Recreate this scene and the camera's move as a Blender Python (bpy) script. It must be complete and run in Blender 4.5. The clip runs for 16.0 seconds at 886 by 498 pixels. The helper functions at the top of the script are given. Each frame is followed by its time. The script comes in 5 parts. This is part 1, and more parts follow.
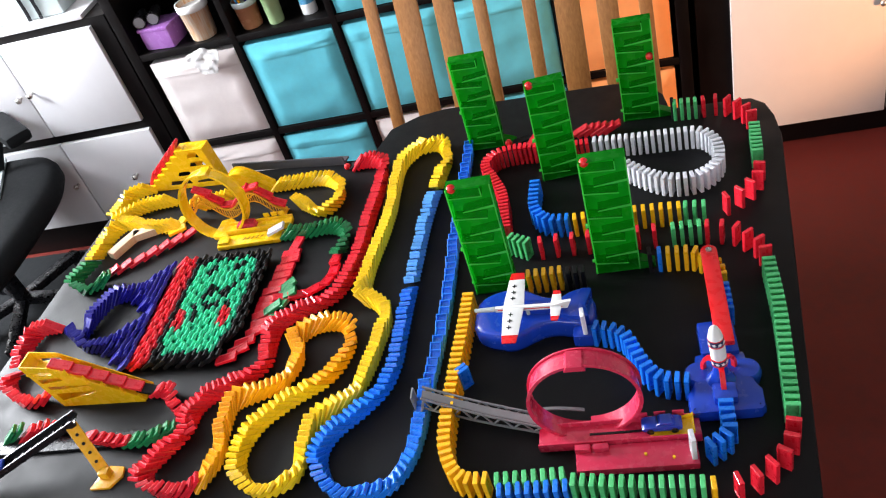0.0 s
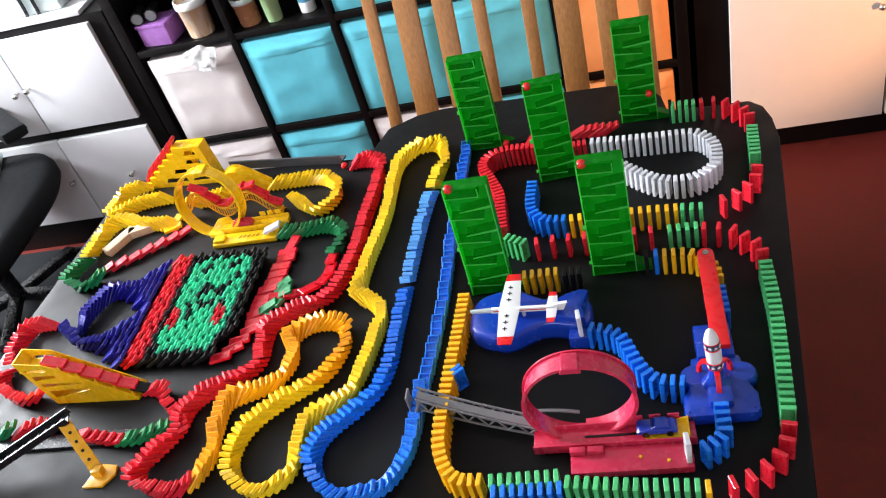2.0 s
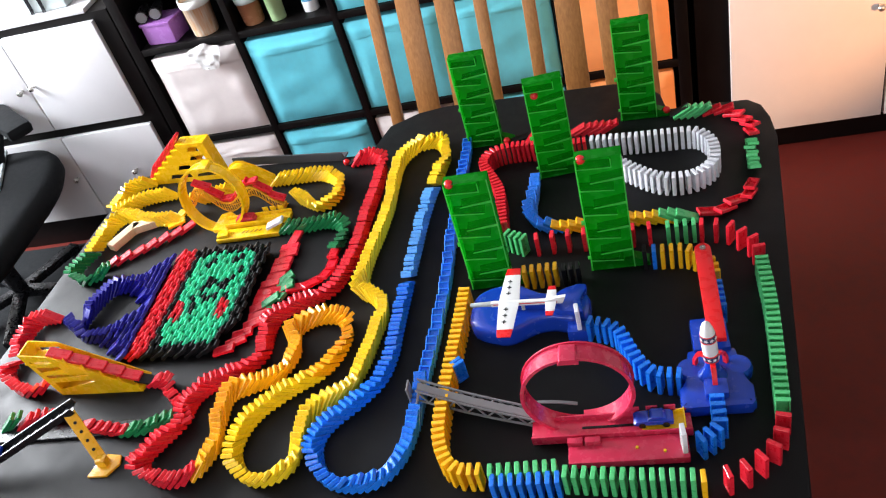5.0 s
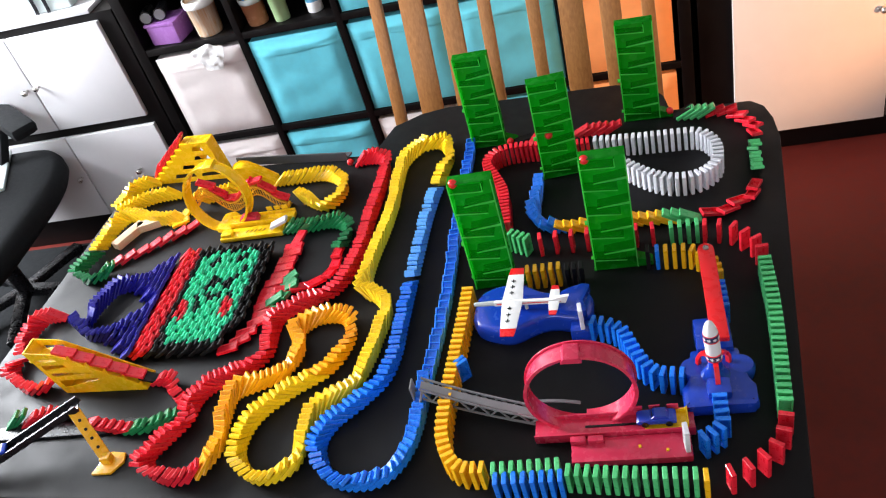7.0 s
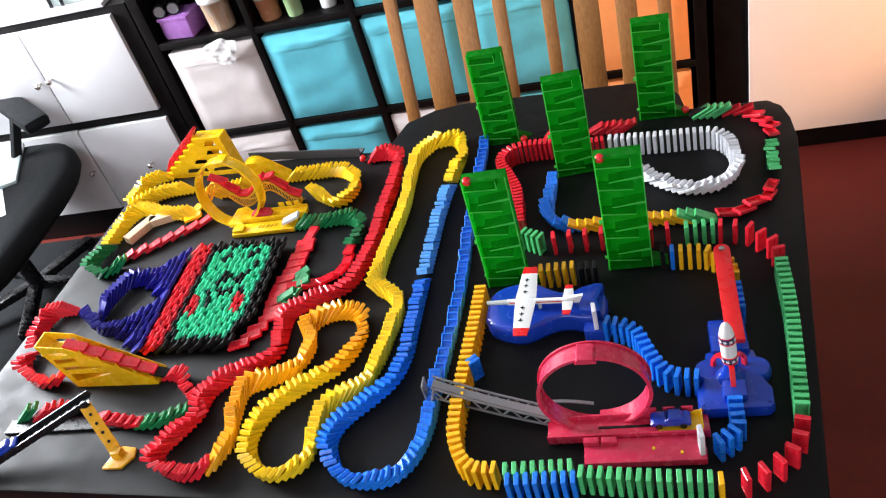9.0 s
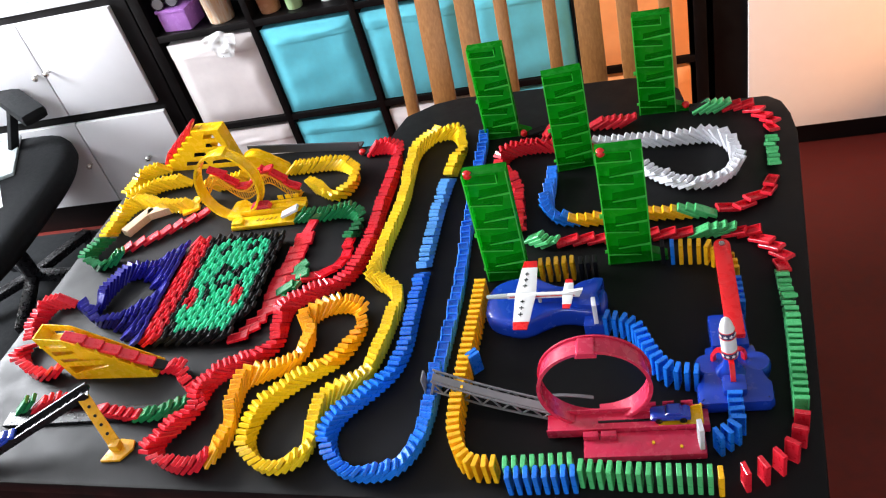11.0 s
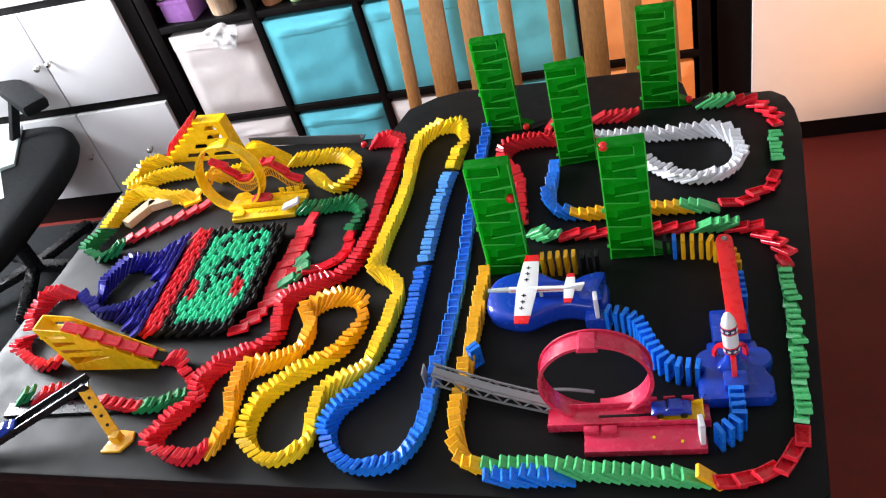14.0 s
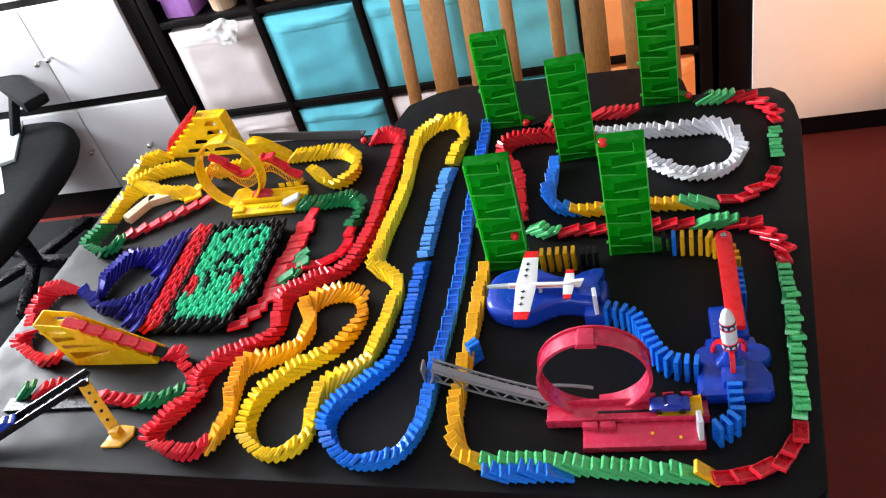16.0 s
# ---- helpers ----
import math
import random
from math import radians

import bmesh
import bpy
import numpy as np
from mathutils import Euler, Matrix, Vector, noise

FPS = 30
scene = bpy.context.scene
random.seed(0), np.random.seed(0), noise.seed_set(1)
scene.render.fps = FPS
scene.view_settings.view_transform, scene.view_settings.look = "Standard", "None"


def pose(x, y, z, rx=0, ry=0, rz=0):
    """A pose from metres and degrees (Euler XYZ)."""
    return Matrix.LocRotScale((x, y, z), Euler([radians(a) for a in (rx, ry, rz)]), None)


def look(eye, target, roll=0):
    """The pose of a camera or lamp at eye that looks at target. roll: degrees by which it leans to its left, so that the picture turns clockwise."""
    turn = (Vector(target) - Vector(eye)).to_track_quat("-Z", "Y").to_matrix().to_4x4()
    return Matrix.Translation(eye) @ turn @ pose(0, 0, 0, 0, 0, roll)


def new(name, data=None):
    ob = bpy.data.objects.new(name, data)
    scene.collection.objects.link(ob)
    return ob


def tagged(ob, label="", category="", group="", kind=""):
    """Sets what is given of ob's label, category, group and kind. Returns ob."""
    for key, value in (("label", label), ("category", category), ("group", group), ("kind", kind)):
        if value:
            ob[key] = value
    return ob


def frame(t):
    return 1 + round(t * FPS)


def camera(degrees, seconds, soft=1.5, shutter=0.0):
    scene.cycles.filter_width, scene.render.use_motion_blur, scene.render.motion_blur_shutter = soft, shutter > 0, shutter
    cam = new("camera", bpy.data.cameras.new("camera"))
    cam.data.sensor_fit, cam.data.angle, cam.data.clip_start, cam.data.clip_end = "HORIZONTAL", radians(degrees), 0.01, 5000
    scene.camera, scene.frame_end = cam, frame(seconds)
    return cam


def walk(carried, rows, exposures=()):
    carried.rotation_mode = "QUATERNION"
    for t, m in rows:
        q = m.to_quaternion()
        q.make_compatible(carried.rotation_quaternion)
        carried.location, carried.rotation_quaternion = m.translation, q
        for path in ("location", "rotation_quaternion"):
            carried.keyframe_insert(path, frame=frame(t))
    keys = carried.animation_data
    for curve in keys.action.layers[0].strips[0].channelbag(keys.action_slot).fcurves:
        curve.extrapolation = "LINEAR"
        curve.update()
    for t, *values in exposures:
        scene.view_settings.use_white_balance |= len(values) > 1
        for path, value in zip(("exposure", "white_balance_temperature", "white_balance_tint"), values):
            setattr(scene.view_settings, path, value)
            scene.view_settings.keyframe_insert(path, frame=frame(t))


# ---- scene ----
cam = camera(56.0, 16.0, soft=1.15)
PATH = [
    (0, (1.22, -2.442, 1.789), (0.753, -0.952, 0.54), -18.7),
    (0.5, (1.217, -2.437, 1.788), (0.754, -0.947, 0.537), -18.4),
    (1, (1.217, -2.434, 1.788), (0.758, -0.945, 0.534), -18.2),
    (1.5, (1.218, -2.435, 1.787), (0.76, -0.946, 0.534), -18.1),
    (2, (1.22, -2.438, 1.787), (0.76, -0.947, 0.535), -18.0),
    (2.5, (1.22, -2.44, 1.787), (0.761, -0.949, 0.535), -18.1),
    (3, (1.22, -2.443, 1.788), (0.765, -0.951, 0.535), -18.0),
    (3.5, (1.222, -2.452, 1.789), (0.766, -0.958, 0.54), -17.8),
    (4, (1.226, -2.457, 1.789), (0.768, -0.964, 0.54), -17.6),
    (6.5, (1.221, -2.463, 1.791), (0.749, -0.972, 0.544), -18.2),
    (7, (1.222, -2.466, 1.79), (0.755, -0.971, 0.546), -17.7),
    (7.5, (1.221, -2.463, 1.789), (0.734, -0.97, 0.55), -17.8),
    (8, (1.219, -2.461, 1.79), (0.726, -0.972, 0.549), -17.7),
    (8.5, (1.215, -2.459, 1.788), (0.722, -0.971, 0.546), -17.6),
    (9, (1.213, -2.459, 1.788), (0.725, -0.972, 0.543), -17.6),
    (11.5, (1.206, -2.46, 1.785), (0.725, -0.981, 0.527), -17.2),
    (12, (1.206, -2.456, 1.784), (0.724, -0.979, 0.525), -17.2),
    (12.5, (1.206, -2.455, 1.784), (0.725, -0.978, 0.525), -17.0),
    (13, (1.206, -2.457, 1.784), (0.728, -0.982, 0.52), -16.9),
    (13.5, (1.207, -2.458, 1.784), (0.727, -0.986, 0.519), -16.8),
    (14, (1.205, -2.458, 1.783), (0.72, -0.987, 0.517), -17.0),
    (14.5, (1.205, -2.455, 1.782), (0.722, -0.986, 0.514), -17.1),
    (15, (1.205, -2.454, 1.781), (0.725, -0.99, 0.506), -17.1),
    (15.5, (1.205, -2.455, 1.782), (0.721, -0.991, 0.509), -17.0),
    (16, (1.207, -2.459, 1.784), (0.72, -0.995, 0.511), -17.0),
]
walk(cam, [(t, look(*p)) for t, *p in PATH], exposures=[(0, 0.0), (9, -0.01), (12, -0.03), (16, -0.06)])

# ---- light ----
world = bpy.data.worlds.new("world")
scene.world = world
world.use_nodes = True
sky = world.node_tree.nodes.new("ShaderNodeTexSky")
sky.sky_type, sky.sun_disc = "NISHITA", False
sky.sun_elevation, sky.sun_rotation = radians(35), radians(-70)
world.node_tree.links.new(sky.outputs[0], world.node_tree.nodes["Background"].inputs[0])
world.node_tree.nodes["Background"].inputs[1].default_value = 0.12


def area_lamp(name, eye, target, sx, sy, watts, colour):
    data = bpy.data.lights.new(name, "AREA")
    data.shape, data.size, data.size_y, data.energy, data.color = "RECTANGLE", sx, sy, watts, colour
    ob = new(name, data)
    ob.matrix_world = look(eye, target)
    return ob


# daylight in the opening of the side window, then two added lights without a seen source
area_lamp("window_light_side", (-2.12, -0.57, 1.70), (0.4, -1.1, 0.9), 1.15, 1.35, 302, (0.91, 0.945, 1.0))
# added fill from the front, set in the front wall's made-up opening
area_lamp("front_fill_light", (0.2, -4.12, 1.75), (0.3, -1.0, 0.9), 1.7, 1.3, 28, (0.90, 0.95, 1.0))
# added low unseen spot that gives the cream cabinet its warm glow
warm = bpy.data.lights.new("warm_fill_spot", "SPOT")
warm.energy, warm.color, warm.shadow_soft_size, warm.spot_size, warm.spot_blend = 92, (1.0, 0.46, 0.20), 0.06, radians(56), 0.7
new("warm_fill_spot", warm).matrix_world = look((2.55, -1.15, 0.74), (1.66, 0.0, 0.66))

# ---- materials ----


def material(name, colour, rough=0.4, metal=0.0, vary=0.12, scale=30.0, bump=0.0, bump_scale=200.0, per_object=0.0, coat=0.0, spec=0.5):
    """A surface with two scales of colour variation, a slight change from piece to piece, and relief."""
    m = bpy.data.materials.new(name)
    m.use_nodes = True
    n, l = m.node_tree.nodes, m.node_tree.links
    b = n["Principled BSDF"]
    b.inputs["Metallic"].default_value = metal
    b.inputs["Coat Weight"].default_value = coat
    b.inputs["Specular IOR Level"].default_value = spec
    co = n.new("ShaderNodeTexCoord")
    big, fine = n.new("ShaderNodeTexNoise"), n.new("ShaderNodeTexNoise")
    big.inputs["Scale"].default_value, fine.inputs["Scale"].default_value = scale * 0.15, scale * 2.5
    big.inputs["Detail"].default_value = fine.inputs["Detail"].default_value = 4
    add = n.new("ShaderNodeMath")
    add.operation = "ADD"
    for k, tex in enumerate((big, fine)):
        l.new(co.outputs["Object"], tex.inputs["Vector"])
        l.new(tex.outputs["Fac"], add.inputs[k])
    ramp = n.new("ShaderNodeMapRange")
    ramp.inputs["From Min"].default_value, ramp.inputs["From Max"].default_value = 0.6, 1.4
    ramp.inputs["To Min"].default_value, ramp.inputs["To Max"].default_value = 1 - vary, 1 + vary
    l.new(add.outputs[0], ramp.inputs["Value"])
    value = ramp.outputs[0]
    if per_object:
        info, spread, mul = n.new("ShaderNodeObjectInfo"), n.new("ShaderNodeMapRange"), n.new("ShaderNodeMath")
        spread.inputs["To Min"].default_value, spread.inputs["To Max"].default_value = 1 - per_object, 1 + per_object
        mul.operation = "MULTIPLY"
        l.new(info.outputs["Random"], spread.inputs["Value"])
        l.new(spread.outputs[0], mul.inputs[0])
        l.new(value, mul.inputs[1])
        value = mul.outputs[0]
    hsv = n.new("ShaderNodeHueSaturation")
    hsv.inputs["Color"].default_value = (*colour, 1)
    l.new(value, hsv.inputs["Value"])
    l.new(hsv.outputs[0], b.inputs["Base Color"])
    rr = n.new("ShaderNodeMapRange")
    rr.inputs["From Min"].default_value, rr.inputs["From Max"].default_value = 0.3, 0.7
    rr.inputs["To Min"].default_value, rr.inputs["To Max"].default_value = max(0.02, rough - 0.08), rough + 0.08
    l.new(fine.outputs["Fac"], rr.inputs["Value"])
    l.new(rr.outputs[0], b.inputs["Roughness"])
    if bump:
        bt, bn = n.new("ShaderNodeTexNoise"), n.new("ShaderNodeBump")
        bt.inputs["Scale"].default_value = bump_scale
        l.new(co.outputs["Object"], bt.inputs["Vector"])
        bn.inputs["Strength"].default_value = bump
        bn.inputs["Distance"].default_value = 0.002
        l.new(bt.outputs["Fac"], bn.inputs["Height"])
        l.new(bn.outputs[0], b.inputs["Normal"])
    return m


def translucent(name, colour, share=0.45, rough=0.25, clear=0.0, tint=0.4):
    """Tinted clear plastic: part of the light passes through and scatters."""
    m = material(name, colour, rough, vary=0.08, scale=20)
    n, l = m.node_tree.nodes, m.node_tree.links
    t, mix = n.new("ShaderNodeBsdfTranslucent"), n.new("ShaderNodeMixShader")
    t.inputs["Color"].default_value = (*colour, 1)
    mix.inputs[0].default_value = share
    l.new(n["Principled BSDF"].outputs[0], mix.inputs[1])
    l.new(t.outputs[0], mix.inputs[2])
    out = mix.outputs[0]
    if clear:
        see, both = n.new("ShaderNodeBsdfTransparent"), n.new("ShaderNodeMixShader")
        see.inputs["Color"].default_value = (*[c ** tint for c in colour], 1)
        both.inputs[0].default_value = clear
        l.new(out, both.inputs[1])
        l.new(see.outputs[0], both.inputs[2])
        out = both.outputs[0]
    l.new(out, n["Material Output"].inputs[0])
    return m


def wood(name, light, dark, scale=6.0, rough=0.45):
    m = bpy.data.materials.new(name)
    m.use_nodes = True
    n, l = m.node_tree.nodes, m.node_tree.links
    b = n["Principled BSDF"]
    co, mp, tex, ramp = n.new("ShaderNodeTexCoord"), n.new("ShaderNodeMapping"), n.new("ShaderNodeTexNoise"), n.new("ShaderNodeValToRGB")
    mp.inputs["Scale"].default_value = (scale * 6, scale * 6, scale * 0.5)
    tex.inputs["Detail"].default_value, tex.inputs["Distortion"].default_value = 6, 0.6
    l.new(co.outputs["Object"], mp.inputs["Vector"])
    l.new(mp.outputs[0], tex.inputs["Vector"])
    l.new(tex.outputs["Fac"], ramp.inputs[0])
    ramp.color_ramp.elements[0].position, ramp.color_ramp.elements[1].position = 0.3, 0.7
    ramp.color_ramp.elements[0].color, ramp.color_ramp.elements[1].color = (*dark, 1), (*light, 1)
    l.new(ramp.outputs[0], b.inputs["Base Color"])
    b.inputs["Roughness"].default_value = rough
    return m


PLASTIC = {
    "red": (0.74, 0.016, 0.034), "yellow": (0.95, 0.64, 0.012), "amber": (0.94, 0.50, 0.010), "orange": (0.94, 0.42, 0.006), "blue": (0.010, 0.19, 0.80),
    "light blue": (0.12, 0.42, 0.90), "green": (0.085, 0.52, 0.18), "dark green": (0.010, 0.21, 0.065), "white": (0.76, 0.76, 0.82),
    "purple": (0.012, 0.010, 0.24), "black": (0.008, 0.008, 0.009), "mint": (0.040, 0.62, 0.33),
}
TOY = {k: material("plastic_" + k.replace(" ", "_"), c, 0.45 if k == "black" else 0.30, vary=0.07, scale=60, per_object=0.09, coat=0.0 if k in ("black", "purple") else 0.15, spec=0.2 if k == "black" else 0.35 if k == "purple" else 0.5) for k, c in PLASTIC.items()}
M_CLOTH = material("black_table_cover", (0.003, 0.003, 0.0035), 0.56, vary=0.25, scale=8, bump=0.10, bump_scale=600, spec=0.20)
M_BLACKWOOD = material("black_brown_laminate", (0.004, 0.0032, 0.0032), 0.42, vary=0.25, scale=15, bump=0.05, spec=0.2)
M_WHITE = material("white_lacquer", (0.67, 0.66, 0.68), 0.38, vary=0.03, scale=6)
M_CREAM = material("cream_lacquer", (0.84, 0.79, 0.75), 0.42, vary=0.03, scale=6)
M_TEAL = material("teal_fabric", (0.12, 0.55, 0.67), 0.85, vary=0.10, scale=14, bump=0.25, bump_scale=900)
M_GREYBOX = material("grey_pink_fabric", (0.70, 0.64, 0.63), 0.85, vary=0.06, scale=14, bump=0.25, bump_scale=900)
M_ORANGEBOX = material("orange_fabric", (0.92, 0.40, 0.14), 0.85, vary=0.06, scale=14, bump=0.25, bump_scale=900)
M_FLOOR = material("dark_red_floor", (0.100, 0.011, 0.007), 0.6, vary=0.25, scale=12, bump=0.06, bump_scale=80, spec=0.2)
M_WALL = material("wall_paint", (0.44, 0.41, 0.39), 0.8, vary=0.04, scale=5, bump=0.08, bump_scale=300)
M_CEILING = material("ceiling_paint", (0.60, 0.60, 0.60), 0.85, vary=0.03, scale=5)
M_WOOD = wood("oak_slats", (0.50, 0.215, 0.06), (0.37, 0.145, 0.036))
M_BLOCK = wood("pale_wood", (0.70, 0.54, 0.36), (0.56, 0.40, 0.24), 20)
M_CHAIR = material("black_chair_fabric", (0.006, 0.007, 0.008), 0.85, vary=0.3, scale=25, bump=0.3, bump_scale=500, spec=0.2)
M_METAL = material("brushed_metal", (0.55, 0.53, 0.50), 0.3, metal=1.0, vary=0.05)
M_ORANGETOY = material("orange_yellow_toy_plastic", (0.80, 0.40, 0.012), 0.28, vary=0.05, scale=30, coat=0.2)
M_ORANGEHOLE = material("dark_yellow_plastic", (0.42, 0.22, 0.01), 0.5, vary=0.08)
M_GREYLIGHT = material("pale_grey_plastic", (0.16, 0.16, 0.17), 0.5, vary=0.06)
M_GREY = material("grey_plastic", (0.20, 0.20, 0.21), 0.4, vary=0.06)
M_DARKBAR = material("dark_grey_plastic", (0.085, 0.088, 0.098), 0.4, vary=0.1)
M_GREENTOWER = translucent("clear_green_plastic", (0.016, 0.44, 0.030), 0.50, clear=0.36)
M_GREENRAMP = translucent("clear_green_ramps", (0.030, 0.52, 0.045), 0.50, clear=0.72, tint=0.10)
# paler copy of the green plastic: the brightness of lit edges as colour
M_GREENEDGE_LIT = translucent("clear_green_lit_edges", (0.13, 0.70, 0.14), 0.50, clear=0.05)
M_YELLOWTOY = material("yellow_toy_plastic", (0.94, 0.58, 0.010), 0.26, vary=0.02, scale=30, coat=0.3)
M_YELLOWCLEAR = translucent("clear_yellow_plastic", (0.92, 0.56, 0.06), 0.45)
M_REDTOY = material("pink_red_toy_plastic", (0.64, 0.030, 0.085), 0.25, vary=0.02, scale=30, coat=0.3)
M_REDARM = material("red_toy_plastic", (0.80, 0.012, 0.016), 0.3, vary=0.02, scale=30, coat=0.2)
M_BLUETOY = material("deep_blue_toy_plastic", (0.008, 0.045, 0.40), 0.22, vary=0.02, scale=30, coat=0.4)
M_BLACKTOY = material("black_toy_plastic", (0.008, 0.008, 0.010), 0.3, vary=0.1, scale=40, spec=0.35)
M_PURPLE = translucent("purple_plastic", (0.46, 0.20, 0.58), 0.35)
M_TUB = wood("printed_tub", (0.86, 0.80, 0.70), (0.72, 0.34, 0.10), 3.0, 0.35)
M_NAVY = material("navy_print", (0.010, 0.014, 0.075), 0.4, vary=0.05)
M_PEACH = translucent("peach_plastic", (0.72, 0.34, 0.18), 0.3)
M_LIME = material("pale_green_plastic", (0.38, 0.55, 0.28), 0.4, vary=0.05)
M_PAPER = material("white_paper", (0.80, 0.80, 0.80), 0.8, vary=0.03)
M_SKYBLUE = material("blue_can", (0.12, 0.40, 0.66), 0.3, vary=0.1)
M_GLASS = material("grey_glass_top", (0.46, 0.52, 0.52), 0.12, vary=0.05)

# ---- building helpers ----


def box(bm, cx, cy, cz, sx, sy, sz, bevel=0.0, m=None):
    """A box by its centre and size, with softened edges."""
    made = bmesh.ops.create_cube(bm, size=1.0)["verts"]
    bmesh.ops.transform(bm, matrix=Matrix.Translation((cx, cy, cz)) @ Matrix.Diagonal((sx, sy, sz, 1)), verts=made)
    if bevel:
        edges = list({e for v in made for e in v.link_edges})
        out = bmesh.ops.bevel(bm, geom=edges, offset=bevel, segments=2, affect="EDGES", profile=0.6)
        made = list({v for f in out["faces"] for v in f.verts} | {v for v in made if v.is_valid})
    if m:
        bmesh.ops.transform(bm, matrix=m, verts=made)
    return made


def pillow(bm, outline, levels):
    """A soft cushion: the outline scaled by each (scale, height) in turn."""
    rings = [[bm.verts.new((x * s, y * s, z)) for x, y in outline] for s, z in levels]
    n = len(outline)
    for a, b in zip(rings, rings[1:]):
        for k in range(n):
            bm.faces.new((a[k], a[(k + 1) % n], b[(k + 1) % n], b[k]))
    bm.faces.new(rings[0][::-1])
    bm.faces.new(rings[-1])


def rod(bm, a, b, r1, r2=None, segments=16):
    a, b = Vector(a), Vector(b)
    d = b - a
    made = bmesh.ops.create_cone(bm, cap_ends=True, segments=segments, radius1=r1, radius2=r1 if r2 is None else r2, depth=d.length)["verts"]
    bmesh.ops.transform(bm, matrix=Matrix.Translation((a + b) / 2) @ d.to_track_quat("Z", "Y").to_matrix().to_4x4(), verts=made)


def beam(bm, a, b, wide, high, bevel=0.0):
    """A straight bar of rectangular section from a to b."""
    a, b = Vector(a), Vector(b)
    d = b - a
    made = box(bm, 0, 0, 0, d.length, wide, high, bevel)
    bmesh.ops.transform(bm, matrix=Matrix.Translation((a + b) / 2) @ d.to_track_quat("X", "Z").to_matrix().to_4x4(), verts=made)


def prism(bm, outline, low, high, axis="z", bevel=0.0):
    """A flat outline drawn in two axes and pushed along the third."""
    def at(u, v, w):
        return {"z": (u, v, w), "y": (u, w, v), "x": (w, u, v)}[axis]
    rows = [[bm.verts.new(at(u, v, w)) for u, v in outline] for w in (low, high)]
    n = len(outline)
    faces = [bm.faces.new(rows[0][::-1]), bm.faces.new(rows[1])]
    for i in range(n):
        faces.append(bm.faces.new((rows[0][i], rows[0][(i + 1) % n], rows[1][(i + 1) % n], rows[1][i])))
    bmesh.ops.recalc_face_normals(bm, faces=faces)
    if bevel:
        bmesh.ops.bevel(bm, geom=list({e for f in faces for e in f.edges}), offset=bevel, segments=2, affect="EDGES", profile=0.6)


def pierced(bm, outline, holes, low, high, axis="y"):
    """A flat plate with openings right through it."""
    def at(u, v, w):
        return {"z": (u, v, w), "y": (u, w, v), "x": (w, u, v)}[axis]
    loops = [outline] + list(holes)
    sheets = []
    for w in (low, high):
        rings = [[bm.verts.new(at(u, v, w)) for u, v in loop] for loop in loops]
        edges = [bm.edges.new((r[k], r[(k + 1) % len(r)])) for r in rings for k in range(len(r))]
        bmesh.ops.triangle_fill(bm, use_beauty=True, use_dissolve=False, edges=edges)
        sheets.append(rings)
    for a, b in zip(*sheets):
        for k in range(len(a)):
            bm.faces.new((a[k], a[(k + 1) % len(a)], b[(k + 1) % len(a)], b[k]))
    bmesh.ops.recalc_face_normals(bm, faces=bm.faces[:])


def lathe(bm, profile, segments=28, m=None):
    """A turned body from (radius, height) pairs."""
    rings = [[bm.verts.new((r * math.cos(2 * math.pi * k / segments), r * math.sin(2 * math.pi * k / segments), z)) for k in range(segments)] for r, z in profile]
    for a, b in zip(rings, rings[1:]):
        for k in range(segments):
            bm.faces.new((a[k], a[(k + 1) % segments], b[(k + 1) % segments], b[k]))
    bm.faces.new(rings[0][::-1])
    bm.faces.new(rings[-1])
    if m:
        bmesh.ops.transform(bm, matrix=m, verts=[v for r in rings for v in r])


def sweep(bm, points, across, thick, closed=False):
    """A band swept along points: across is the band's half width vector, thick its thickness along the local outward normal (toward +z side of the curve)."""
    across = Vector(across)
    pts = [Vector(p) for p in points]
    n = len(pts)
    rings = []
    for i, p in enumerate(pts):
        a, b = (pts[i - 1], pts[(i + 1) % n]) if closed else (pts[max(0, i - 1)], pts[min(n - 1, i + 1)])
        normal = across.cross(b - a).normalized() * thick
        rings.append([bm.verts.new(q) for q in (p - across, p + across, p + across + normal, p - across + normal)])
    for i in range(n if closed else n - 1):
        a, b = rings[i], rings[(i + 1) % n]
        for k in range(4):
            bm.faces.new((a[k], a[(k + 1) % 4], b[(k + 1) % 4], b[k]))
    if not closed:
        bm.faces.new(rings[0][::-1])
        bm.faces.new(rings[-1])
    bmesh.ops.recalc_face_normals(bm, faces=bm.faces[:])


def finish(bm, name, mat, smooth=False):
    data = bpy.data.meshes.new(name)
    if smooth:
        for f in bm.faces:
            f.smooth = True
        for e in bm.edges:
            e.smooth = len(e.link_faces) == 2 and e.calc_face_angle(0) < 0.7
    bm.to_mesh(data)
    bm.free()
    data.materials.append(mat)
    return data


def part(name, bm, mat, parent=None, label="", smooth=True):
    ob = new(name, finish(bm, name, mat, smooth))
    ob.parent = parent
    if label:
        ob["label"] = label
    return ob


def thing(name, m, label, category, group="", kind=""):
    """An empty at the base of a thing, for its parts."""
    ob = new(name)
    ob.empty_display_size = 0.02
    ob.matrix_world = m
    return tagged(ob, label, category, group, kind)


def solid(name, mat, label, category, kind="", smooth=False, bevel=0.0, boxes=()):
    """A one-mesh thing out of boxes (centre and size)."""
    bm = bmesh.new()
    for b in boxes:
        box(bm, *b, bevel)
    return tagged(part(name, bm, mat, smooth=smooth), label, category, kind=kind)


